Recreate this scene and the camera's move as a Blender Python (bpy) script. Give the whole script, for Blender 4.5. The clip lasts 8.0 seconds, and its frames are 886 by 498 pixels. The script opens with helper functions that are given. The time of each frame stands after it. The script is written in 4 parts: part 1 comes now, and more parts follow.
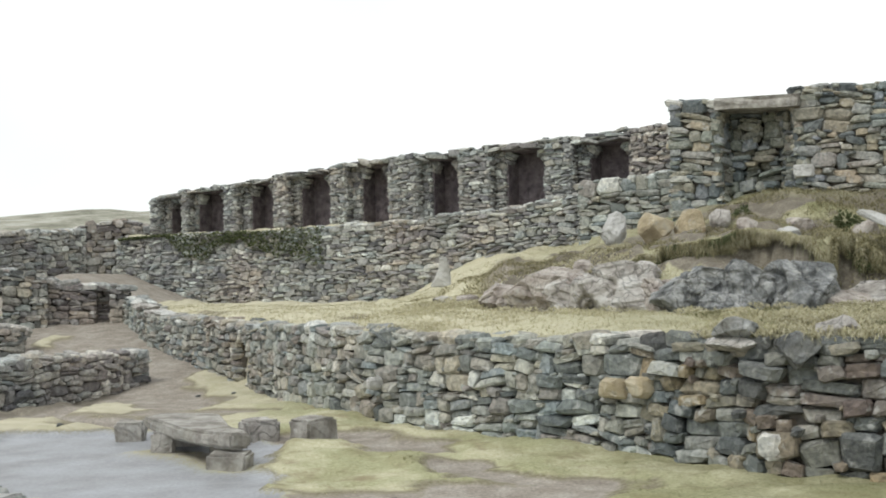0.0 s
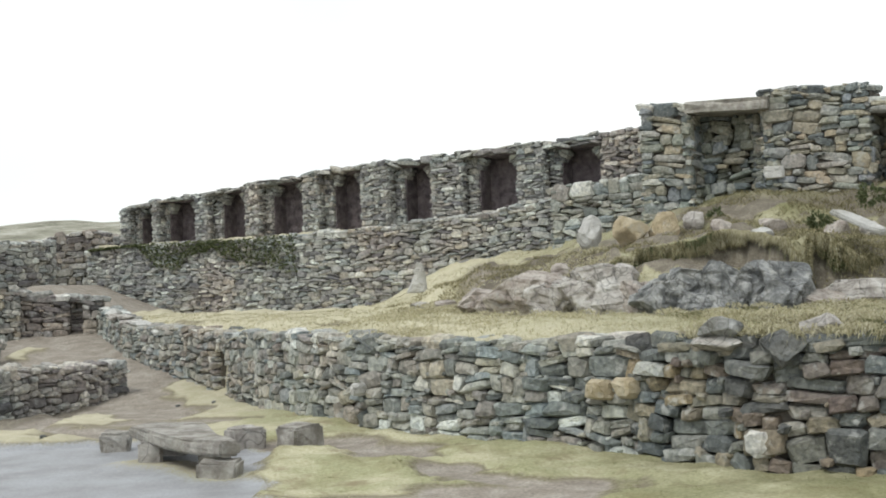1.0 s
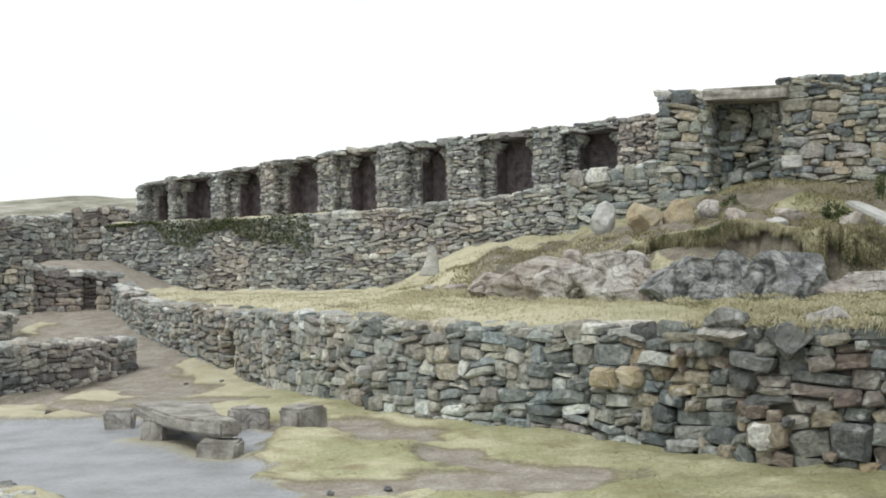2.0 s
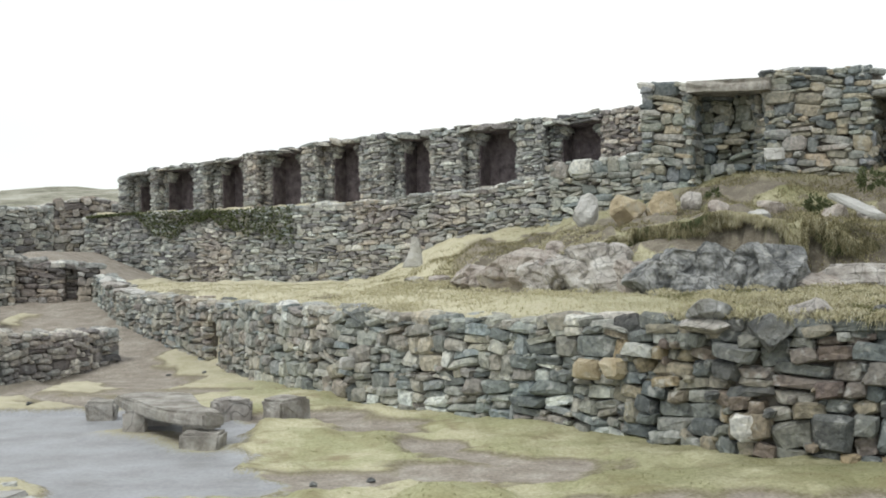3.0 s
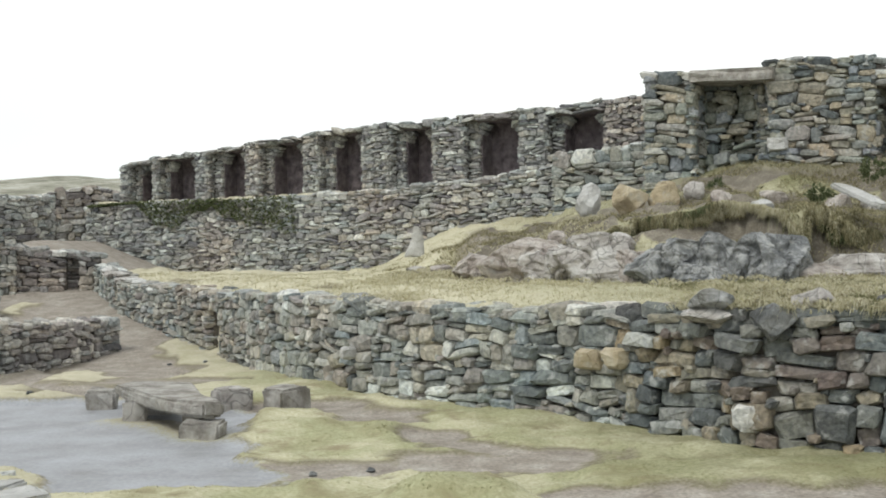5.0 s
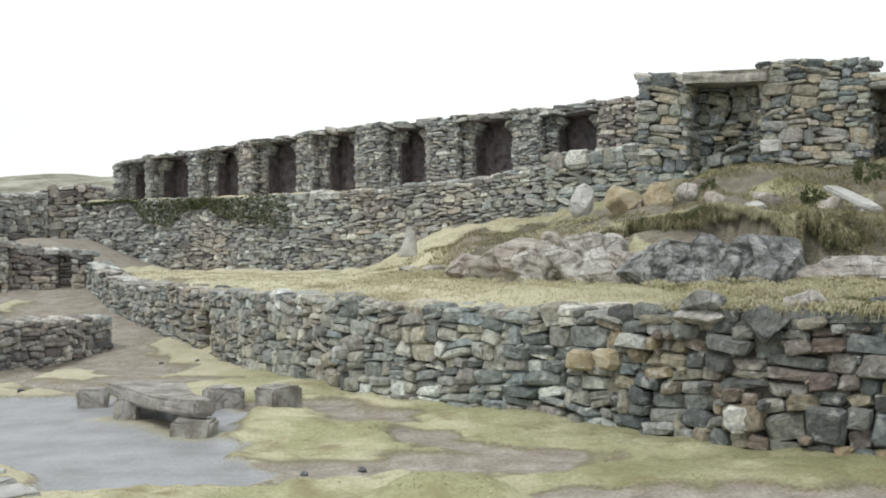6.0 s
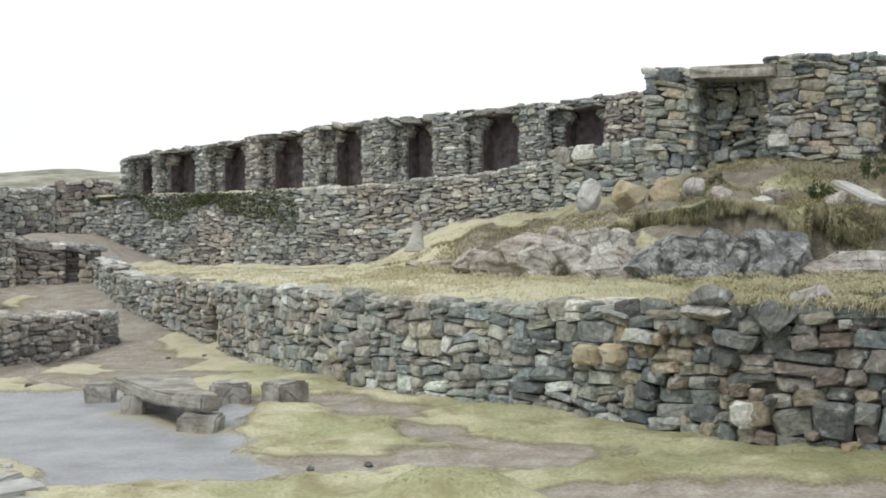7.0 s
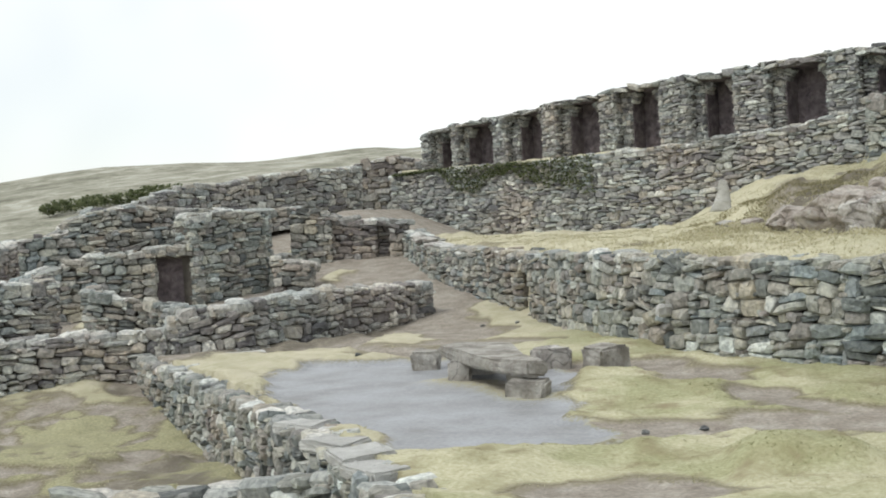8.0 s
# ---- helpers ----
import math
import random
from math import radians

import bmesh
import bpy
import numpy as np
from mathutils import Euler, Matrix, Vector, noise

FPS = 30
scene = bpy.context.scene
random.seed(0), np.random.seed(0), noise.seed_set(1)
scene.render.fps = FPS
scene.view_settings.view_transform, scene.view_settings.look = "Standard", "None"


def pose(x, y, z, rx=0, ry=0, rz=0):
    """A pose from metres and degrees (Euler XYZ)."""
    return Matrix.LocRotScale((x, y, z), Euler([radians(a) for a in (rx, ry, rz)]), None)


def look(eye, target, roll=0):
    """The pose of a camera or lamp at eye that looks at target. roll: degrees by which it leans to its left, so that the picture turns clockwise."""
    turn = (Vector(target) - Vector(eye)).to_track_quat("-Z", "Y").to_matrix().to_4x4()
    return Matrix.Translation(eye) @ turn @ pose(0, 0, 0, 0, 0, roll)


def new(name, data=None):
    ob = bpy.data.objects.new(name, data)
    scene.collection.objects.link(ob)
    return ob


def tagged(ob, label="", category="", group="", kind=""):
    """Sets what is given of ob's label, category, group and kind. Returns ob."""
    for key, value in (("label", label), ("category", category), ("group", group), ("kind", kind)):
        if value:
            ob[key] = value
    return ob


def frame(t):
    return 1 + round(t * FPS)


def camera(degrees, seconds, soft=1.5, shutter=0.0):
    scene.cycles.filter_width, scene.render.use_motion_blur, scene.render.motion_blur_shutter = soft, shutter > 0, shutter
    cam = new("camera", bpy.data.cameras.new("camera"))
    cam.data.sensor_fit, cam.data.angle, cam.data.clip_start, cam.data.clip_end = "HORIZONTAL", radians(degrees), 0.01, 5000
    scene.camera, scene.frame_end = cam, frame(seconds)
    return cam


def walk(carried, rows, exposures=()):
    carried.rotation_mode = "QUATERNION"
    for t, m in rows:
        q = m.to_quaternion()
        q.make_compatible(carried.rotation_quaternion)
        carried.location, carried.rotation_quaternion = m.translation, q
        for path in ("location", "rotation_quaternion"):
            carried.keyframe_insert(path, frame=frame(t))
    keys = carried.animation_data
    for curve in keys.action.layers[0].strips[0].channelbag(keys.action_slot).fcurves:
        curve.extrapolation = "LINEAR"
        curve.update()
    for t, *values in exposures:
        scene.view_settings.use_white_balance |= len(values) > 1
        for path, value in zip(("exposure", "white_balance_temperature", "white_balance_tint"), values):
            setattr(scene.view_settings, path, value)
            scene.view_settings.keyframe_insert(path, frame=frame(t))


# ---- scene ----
cam = camera(40.0, 8.0, soft=1.85, shutter=0.06)
PATH = [
    (0, (0.494, -0.852, 1.94), (0.366, 1.143, 2.011), -1.1),
    (0.2, (0.411, -0.861, 1.942), (0.372, 1.138, 2.003), -1.67),
    (0.3, (0.373, -0.872, 1.940), (0.356, 1.127, 1.989), -1.92),
    (0.5, (0.303, -0.912, 1.931), (0.268, 1.087, 1.981), -2.1),
    (0.8, (0.264, -0.953, 1.929), (0.211, 1.045, 2.005), -2.38),
    (1, (0.262, -0.959, 1.927), (0.192, 1.038, 2.007), -2.0),
    (1.5, (0.33, -0.915, 1.93), (0.265, 1.083, 1.999), -1.4),
    (1.8, (0.413, -0.852, 1.939), (0.318, 1.145, 1.995), -0.38),
    (2, (0.421, -0.85, 1.944), (0.317, 1.147, 1.996), -0.8),
    (3.5, (0.412, -0.834, 1.94), (0.342, 1.165, 1.972), -0.6),
    (4, (0.407, -0.822, 1.94), (0.327, 1.176, 1.966), -0.7),
    (4.5, (0.424, -0.783, 1.933), (0.34, 1.215, 1.955), -0.7),
    (6, (0.439, -0.766, 1.928), (0.369, 1.233, 1.95), -0.3),
    (6.5, (0.448, -0.761, 1.929), (0.377, 1.237, 1.948), -0.2),
    (7, (0.448, -0.757, 1.927), (0.366, 1.242, 1.941), -0.3),
    (7.2, (0.447, -0.746, 1.928), (0.339, 1.252, 1.939), -0.36),
    (7.3, (0.454, -0.728, 1.928), (0.303, 1.267, 1.931), -0.5),
    (7.4, (0.425, -0.726, 1.918), (0.213, 1.263, 1.915), -0.03),
    (7.5, (0.399, -0.722, 1.917), (0.137, 1.261, 1.903), -0.3),
    (7.7, (0.338, -0.674, 1.942), (-0.01, 1.296, 1.92), -0.8),
    (7.8, (0.248, -0.705, 1.922), (-0.188, 1.247, 1.902), -1.34),
    (8, (0.115, -0.755, 1.916), (-0.434, 1.168, 1.887), -2.8),
]
walk(cam, [(t, look(eye, target, roll)) for t, eye, target, roll in PATH])

# ---- sky and light: bright overcast ----
world = bpy.data.worlds.new("overcast_sky")
scene.world = world
world.use_nodes = True
wn, wl = world.node_tree.nodes, world.node_tree.links
back = wn["Background"]
sky = wn.new("ShaderNodeTexSky")
sky.sky_type, sky.sun_disc = "NISHITA", False
sky.sun_elevation, sky.sun_rotation = radians(57), radians(225)
veil = wn.new("ShaderNodeVectorMath")
veil.operation = "SCALE"
veil.inputs["Scale"].default_value = 0.12
wl.new(sky.outputs[0], veil.inputs[0])
where = wn.new("ShaderNodeTexCoord")
puffs = wn.new("ShaderNodeTexNoise")
puffs.inputs["Scale"].default_value, puffs.inputs["Detail"].default_value = 1.6, 4
wl.new(where.outputs["Generated"], puffs.inputs["Vector"])
cover = wn.new("ShaderNodeMapRange")
cover.inputs["From Min"].default_value, cover.inputs["From Max"].default_value = 0.3, 0.55
cover.inputs["To Min"].default_value, cover.inputs["To Max"].default_value = 0.4, 0.97
wl.new(puffs.outputs["Fac"], cover.inputs["Value"])
clouds = wn.new("ShaderNodeMix")
clouds.data_type = "RGBA"
clouds.inputs["B"].default_value = (0.978, 1.0, 0.975, 1)
wl.new(cover.outputs[0], clouds.inputs["Factor"])
wl.new(veil.outputs[0], clouds.inputs["A"])
wl.new(clouds.outputs["Result"], back.inputs["Color"])
back.inputs["Strength"].default_value = 1.14

sun = new("sun", bpy.data.lights.new("sun", "SUN"))
sun.data.energy, sun.data.angle, sun.data.color = 1.6, radians(22), (1.0, 0.985, 0.9)
sun.matrix_basis = look((-13, -5, 28), (0, 8, 0))


# ---- materials ----
def material(name):
    m = bpy.data.materials.new(name)
    m.use_nodes = True
    return m, m.node_tree.nodes, m.node_tree.links, m.node_tree.nodes["Principled BSDF"]


def noise_node(n, l, scale, detail=4.0, vec=None, rough=0.6):
    t = n.new("ShaderNodeTexNoise")
    t.inputs["Scale"].default_value, t.inputs["Detail"].default_value, t.inputs["Roughness"].default_value = scale, detail, rough
    if vec is None:
        vec = n.new("ShaderNodeNewGeometry").outputs["Position"]
    l.new(vec, t.inputs["Vector"])
    return t.outputs["Fac"]


def ramp(n, l, fac, stops):
    r = n.new("ShaderNodeValToRGB")
    e = r.color_ramp.elements
    while len(e) < len(stops):
        e.new(0.5)
    for k, (p, c) in zip(e, stops):
        k.position, k.color = p, (*c, 1) if len(c) == 3 else c
    l.new(fac, r.inputs[0])
    return r.outputs["Color"]


def mixed(n, l, fac, a, b, how="MIX"):
    x = n.new("ShaderNodeMix")
    x.data_type, x.blend_type = "RGBA", how
    for v, key in ((fac, "Factor"), (a, "A"), (b, "B")):
        if isinstance(v, (int, float)):
            x.inputs[key].default_value = v
        elif isinstance(v, tuple):
            x.inputs[key].default_value = (*v, 1)
        else:
            l.new(v, x.inputs[key])
    return x.outputs["Result"]


def span(n, l, v, lo, hi, a=0.0, b=1.0):
    x = n.new("ShaderNodeMapRange")
    for key, val in (("From Min", lo), ("From Max", hi), ("To Min", a), ("To Max", b)):
        x.inputs[key].default_value = val
    l.new(v, x.inputs["Value"])
    return x.outputs[0]


def bump(n, l, bsdf, height, strength, distance):
    b = n.new("ShaderNodeBump")
    b.inputs["Strength"].default_value, b.inputs["Distance"].default_value = strength, distance
    l.new(height, b.inputs["Height"])
    l.new(b.outputs[0], bsdf.inputs["Normal"])


GREYS = [(0.0, (0.125, 0.136, 0.138)), (.12, (0.209, 0.227, 0.220)), (.28, (0.350, 0.324, 0.288)), (.42, (0.303, 0.330, 0.318)), (.56, (0.418, 0.406, 0.360)), (.68, (0.261, 0.240, 0.228)),
         (.78, (0.284, 0.322, 0.334)), (.88, (0.439, 0.411, 0.339)), (.95, (0.522, 0.541, 0.514)), (1.0, (0.668, 0.692, 0.668))]
BANDED = [(0.0, (0.136, 0.134, 0.142)), (.16, (0.254, 0.245, 0.246)), (.34, (0.390, 0.382, 0.358)), (.5, (0.313, 0.337, 0.338)), (.64, (0.443, 0.410, 0.360)), (.78, (0.277, 0.271, 0.270)), (.9, (0.497, 0.496, 0.462)), (1.0, (0.662, 0.673, 0.636))]
WARMS = [(0.0, (0.124, 0.119, 0.121)), (.2, (0.21, 0.199, 0.2)), (.45, (0.296, 0.274, 0.252)), (.65, (0.344, 0.313, 0.273)), (.85, (0.248, 0.254, 0.257)), (1.0, (0.439, 0.428, 0.41))]
EARTHEN = [(0, (.105, .12, .128)), (.18, (.2, .228, .235)), (.36, (.31, .297, .245)), (.52, (.262, .29, .265)), (.68, (.375, .33, .252)), (.84, (.238, .265, .3)), (.95, (.4, .4, .36)), (1, (.58, .58, .55))]
PALES = [(0.0, (.28, .29, .285)), (.35, (.41, .42, .41)), (.7, (.53, .53, .51)), (1.0, (.68, .68, .66))]
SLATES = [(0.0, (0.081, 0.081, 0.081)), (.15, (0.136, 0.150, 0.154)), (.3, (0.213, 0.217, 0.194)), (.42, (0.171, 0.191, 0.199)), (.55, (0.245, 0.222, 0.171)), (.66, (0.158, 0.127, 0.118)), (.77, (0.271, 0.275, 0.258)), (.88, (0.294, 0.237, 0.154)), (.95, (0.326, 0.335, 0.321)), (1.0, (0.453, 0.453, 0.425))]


def stone_material(name, stops, joined):
    """Weathered fieldstone. Each stone has a tone of its own; lichen and stains lie over all."""
    m, n, l, b = material(name)
    rnd = n.new("ShaderNodeNewGeometry").outputs["Random Per Island"] if joined else n.new("ShaderNodeObjectInfo").outputs["Random"]
    tone = ramp(n, l, rnd, stops)
    grain = noise_node(n, l, 14.0, 6.0)
    tone = mixed(n, l, 1.0, tone, ramp(n, l, grain, [(.25, (0.4, 0.41, 0.44)), (.5, (0.95, 0.96, 0.95)), (.78, (1.5, 1.48, 1.42))]), "MULTIPLY")
    broad = noise_node(n, l, .45, 3.0)
    tone = mixed(n, l, 1.0, tone, ramp(n, l, broad, [(.38, (1.05, .985, .96)), (.5, (1, 1, 1)), (.62, (.96, 1.0, 1.02))]), "MULTIPLY")
    lichen = noise_node(n, l, 5.0, 5.0)
    tone = mixed(n, l, span(n, l, lichen, .57, .67, 0, .55), tone, (0.52, 0.53, 0.515))
    damp = noise_node(n, l, 1.1, 4.0)
    tone = mixed(n, l, span(n, l, damp,   .54, .76, 0, .45), tone, (0.0812, 0.0895, 0.0788))
    l.new(tone, b.inputs["Base Color"])
    b.inputs["Roughness"].default_value = .92
    b.inputs["Specular IOR Level"].default_value = .25
    bump(n, l, b, noise_node(n, l, 22.0, 8.0), .9, .035)
    return m


STONE, STONE_FILL = stone_material("fieldstone", GREYS, False), stone_material("fieldstone_fill", GREYS, True)
# Pale lichen tone; the sky's light on wall tops is painted in too.
LICHEN_TOPLIT, LICHEN_TOPLIT_FILL = stone_material("lichened_toplit_capstone", PALES, False), stone_material("lichened_toplit_capstone_fill", PALES, True)
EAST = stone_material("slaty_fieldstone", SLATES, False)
THIN, THIN_FILL = stone_material("thin_bedded_fieldstone", BANDED, False), stone_material("thin_bedded_fieldstone_fill", BANDED, True)
TOWER, TOWER_FILL = stone_material("many_toned_fieldstone", EARTHEN, False), stone_material("many_toned_fieldstone_fill", EARTHEN, True)
RED, RED_FILL = stone_material("reddish_fieldstone", WARMS, False), stone_material("reddish_fieldstone_fill", WARMS, True)


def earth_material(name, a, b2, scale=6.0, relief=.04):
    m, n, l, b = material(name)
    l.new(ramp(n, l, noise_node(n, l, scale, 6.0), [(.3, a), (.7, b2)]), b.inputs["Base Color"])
    b.inputs["Roughness"].default_value = .97
    bump(n, l, b, noise_node(n, l, 18.0 if relief < .1 else 7.0, 6.0), .8, relief)
    return m


# Dark lining tone: the shade inside niches and doorway is put into its colour.
SHADE_LINING = earth_material("shade_dark_lining", (.075, .063, .07), (.225, .19, .2), 5.0, .14)
MORTAR = earth_material("earth_packing", (.09, .081, .072), (.17, .154, .134))


def rock_material(name, low, mid, high, cracks=.75):
    """Bedrock and boulders: cracked, blotched with lichen."""
    m, n, l, b = material(name)
    g = noise_node(n, l, 3.2, 8.0, rough=.68)
    tone = ramp(n, l, g, [(.3, low), (.48, mid), (.66, high)])
    cr = n.new("ShaderNodeTexVoronoi")
    cr.feature = "DISTANCE_TO_EDGE"
    cr.inputs["Scale"].default_value = 2.6
    warp = n.new("ShaderNodeVectorMath")
    warp.operation = "MULTIPLY_ADD"
    tn = n.new("ShaderNodeTexNoise")
    tn.inputs["Scale"].default_value = 2.0
    geo = n.new("ShaderNodeNewGeometry")
    l.new(geo.outputs["Position"], tn.inputs["Vector"])
    l.new(tn.outputs["Color"], warp.inputs[0])
    warp.inputs[1].default_value = (1.2, 1.2, 1.2)
    l.new(geo.outputs["Position"], warp.inputs[2])
    l.new(warp.outputs[0], cr.inputs["Vector"])
    tone = mixed(n, l, span(n, l, cr.outputs["Distance"], 0, .05, cracks, 0), tone, (0.0478, 0.0478, 0.0441))
    tone = mixed(n, l, span(n, l, noise_node(n, l, 6.0, 6.0), .55, .68, 0, .5), tone, (0.5, 0.505, 0.48))
    tone = mixed(n, l, span(n, l, noise_node(n, l, 1.7, 4.0), .52, .7, 0, .35), tone, (.19, .172, .115))
    l.new(tone, b.inputs["Base Color"])
    b.inputs["Roughness"].default_value = .9
    bump(n, l, b, noise_node(n, l, 9.0, 9.0, rough=.7), 1.0, .08)
    return m


ROCK_GREY = rock_material("grey_bedrock", (.22, .2, .187), (.46, .435, .41), (.7, .69, .665), .6)
ROCK_BLUE = rock_material("bluish_bedrock", (.06, .065, .067), (.18, .19, .196), (.48, .49, .49), .7)
ROCK_TAN = rock_material("tan_bedrock", (.21, .178, .157), (.4, .355, .322), (.58, .54, .5), .4)
ROCK_OCHRE = rock_material("ochre_boulder", (.32, .26, .17), (.5, .42, .285), (.6, .545, .42), .1)
ROCK_PALE = rock_material("pale_slab_stone", (.42, .42, .41), (.55, .55, .535), (.68, .68, .66), .05)
TABLE_STONE = rock_material("table_stone", (.16, .147, .13), (.34, .32, .29), (.58, .565, .53), .1)


def ground_material():
    """Dry short grass, bare earth and grey trodden screed, by the masks of the ground's own points."""
    m, n, l, b = material("ground_cover")
    def mask(key):
        a = n.new("ShaderNodeAttribute")
        a.attribute_name = key
        return a.outputs["Fac"]
    fine, mid, broad = noise_node(n, l, 26.0, 6.0), noise_node(n, l, 3.0, 5.0), noise_node(n, l, .55, 4.0)
    grass = ramp(n, l, fine, [(.28, (.37, .35, .225)), (.5, (.48, .46, .315)), (.74, (.585, .57, .43))])
    green = ramp(n, l, fine, [(.28, (.255, .258, .145)), (.5, (.345, .345, .205)), (.74, (.44, .435, .285))])
    grass = mixed(n, l, span(n, l, broad, .45, .56), grass, green)
    grass = mixed(n, l, span(n, l, noise_node(n, l, 1.5, 5.0), .48, .68, 0, .8), grass, (0.238, 0.22, 0.117))
    grass = mixed(n, l, span(n, l, mid, .56, .74, 0, .75), grass, (0.248, 0.199, 0.131))
    sep = n.new("ShaderNodeSeparateXYZ")
    l.new(n.new("ShaderNodeNewGeometry").outputs["Position"], sep.inputs[0])
    grass = mixed(n, l, span(n, l, sep.outputs["X"], -4.6, -2.6, .65, 0), grass, ramp(n, l, mid, [(.35, (.4, .365, .27)), (.65, (.6, .565, .455))]))
    grass = mixed(n, l, span(n, l, sep.outputs["Z"], -.5, -.25, .85, 0), grass, ramp(n, l, fine, [(.3, (.19, .19, .105)), (.7, (.37, .355, .215))]))
    straw = ramp(n, l, mixed(n, l, .5, fine, mid), [(.3, (.34, .305, .205)), (.5, (.52, .49, .36)), (.7, (.66, .635, .51))])
    grass = mixed(n, l, span(n, l, sep.outputs["Z"], .9, 1.2, 0, .8), grass, straw)
    lush = mixed(n, l, span(n, l, sep.outputs["X"], 0, 3.5, 0, 1.0), (0, 0, 0), span(n, l, noise_node(n, l, 1.2, 4.0), .35, .65, .35, .95))
    grass = mixed(n, l, lush, grass, ramp(n, l, fine, [(.3, (.12, .123, .056)), (.6, (.21, .208, .107))]))
    earth = ramp(n, l, mid, [(.3, (.24, .209, .175)), (.55, (.34, .308, .265)), (.75, (.43, .402, .356))])
    earth = mixed(n, l, 1.0, earth, ramp(n, l, fine, [(.3, (0.634, 0.634, 0.648)), (.7, (1.2, 1.2, 1.2))]), "MULTIPLY")
    screed = ramp(n, l, noise_node(n, l, 1.4, 6.0), [(.3, (0.236, 0.239, 0.243)), (.5, (0.305, 0.314, 0.331)), (.7, (0.362, 0.376, 0.402))])
    screed = mixed(n, l, 1.0, screed, ramp(n, l, fine, [(.3, (0.774, 0.774, 0.792)), (.7, (1.08, 1.08, 1.08))]), "MULTIPLY")
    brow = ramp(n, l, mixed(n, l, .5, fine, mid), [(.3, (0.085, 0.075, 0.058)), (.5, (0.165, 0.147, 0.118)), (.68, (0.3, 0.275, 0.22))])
    hill = ramp(n, l, mixed(n, l, .5, noise_node(n, l, .05, 8.0, rough=.8), noise_node(n, l, .4, 8.0, rough=.8)), [(.4, (.14, .14, .105)), (.47, (.235, .232, .182)), (.53, (.325, .32, .265)), (.62, (.48, .475, .425))])
    edge = span(n, l, fine, .3, .7, -.22, .22)
    def soft(key, lo=.3, hi=.72):
        s = n.new("ShaderNodeMath")
        s.operation = "ADD"
        l.new(mask(key), s.inputs[0])
        l.new(edge, s.inputs[1])
        return span(n, l, s.outputs[0], lo, hi)
    tone = mixed(n, l, soft("earth"), grass, earth)
    # Brown rim round the turf: exposed soil, with the edge's shade painted in.
    rim_shade = n.new("ShaderNodeMath")
    rim_shade.operation = "PINGPONG"
    rim_shade.inputs[1].default_value = .5
    bare = n.new("ShaderNodeMath")
    bare.operation = "ADD"
    l.new(mask("earth"), bare.inputs[0])
    l.new(mask("screed"), bare.inputs[1])
    l.new(bare.outputs[0], rim_shade.inputs[0])
    tone = mixed(n, l, span(n, l, rim_shade.outputs[0], .2, .5, 0, .8), tone, ramp(n, l, fine, [(.3, (.1, .085, .055)), (.7, (.24, .215, .14))]))
    tone = mixed(n, l, soft("screed"), tone, screed)
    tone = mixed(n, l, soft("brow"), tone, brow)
    tone = mixed(n, l, mask("hill"), tone, hill)
    l.new(tone, b.inputs["Base Color"])
    rough = mixed(n, l, soft("screed"), (0.907, 0.945, 0.9), (0.525, 0.547, 0.578))
    l.new(rough, b.inputs["Roughness"])
    b.inputs["Specular IOR Level"].default_value = .3
    rel = mixed(n, l, soft("screed"), fine, mixed(n, l, .75, mid, (.5, .5, .5)))
    bump(n, l, b, rel, .7, .03)
    return m


GROUND = ground_material()


def thin(n, l, b, tone, share=.5):
    """Thin blades: part of the light passes through them."""
    through_leaf, both = n.new("ShaderNodeBsdfTranslucent"), n.new("ShaderNodeMixShader")
    l.new(tone, through_leaf.inputs["Color"])
    l.new(tone, b.inputs["Base Color"])
    both.inputs[0].default_value = share
    l.new(b.outputs[0], both.inputs[1])
    l.new(through_leaf.outputs[0], both.inputs[2])
    l.new(both.outputs[0], n["Material Output"].inputs["Surface"])


def leaf_material(name, stops):
    m, n, l, b = material(name)
    rnd = n.new("ShaderNodeNewGeometry").outputs["Random Per Island"]
    thin(n, l, b, ramp(n, l, rnd, stops))
    b.inputs["Roughness"].default_value = .8
    b.inputs["Specular IOR Level"].default_value = .2
    return m


def grass_material():
    m, n, l, b = material("dry_grass")
    rnd = n.new("ShaderNodeNewGeometry").outputs["Random Per Island"]
    dry = ramp(n, l, rnd, [(0, (.45, .425, .29)), (.5, (.52, .495, .355)), (1, (.6, .575, .44))])
    fresh = ramp(n, l, rnd, [(0, (.27, .272, .145)), (.5, (.33, .33, .185)), (1, (.4, .395, .235))])
    tone = mixed(n, l, span(n, l, noise_node(n, l, .55, 4.0), .45, .56), dry, fresh)
    tone = mixed(n, l, span(n, l, noise_node(n, l, 1.5, 5.0), .48, .68, 0, .75), tone, (.26, .235, .13))
    sep = n.new("ShaderNodeSeparateXYZ")
    l.new(n.new("ShaderNodeNewGeometry").outputs["Position"], sep.inputs[0])
    lush = mixed(n, l, span(n, l, sep.outputs["X"], 0, 3.5, 0, 1.0), (0, 0, 0), span(n, l, noise_node(n, l, 1.2, 4.0), .35, .65, .35, .95))
    tone = mixed(n, l, span(n, l, sep.outputs["X"], -4.6, -2.6, .6, 0), tone, (.55, .515, .39))
    tone = mixed(n, l, lush, tone, (.145, .146, .07))
    thin(n, l, b, tone)
    b.inputs["Roughness"].default_value = .85
    b.inputs["Specular IOR Level"].default_value = .15
    return m


GRASS = grass_material()
STRAW = leaf_material("pale_straw_grass", [(0, (.36, .33, .215)), (.45, (.52, .488, .345)), (.8, (.62, .59, .45)), (1, (.4, .385, .22))])
CREEPER = leaf_material("dark_creeper", [(0, (.07, .088, .045)), (.6, (.13, .155, .078)), (1, (.23, .25, .14))])
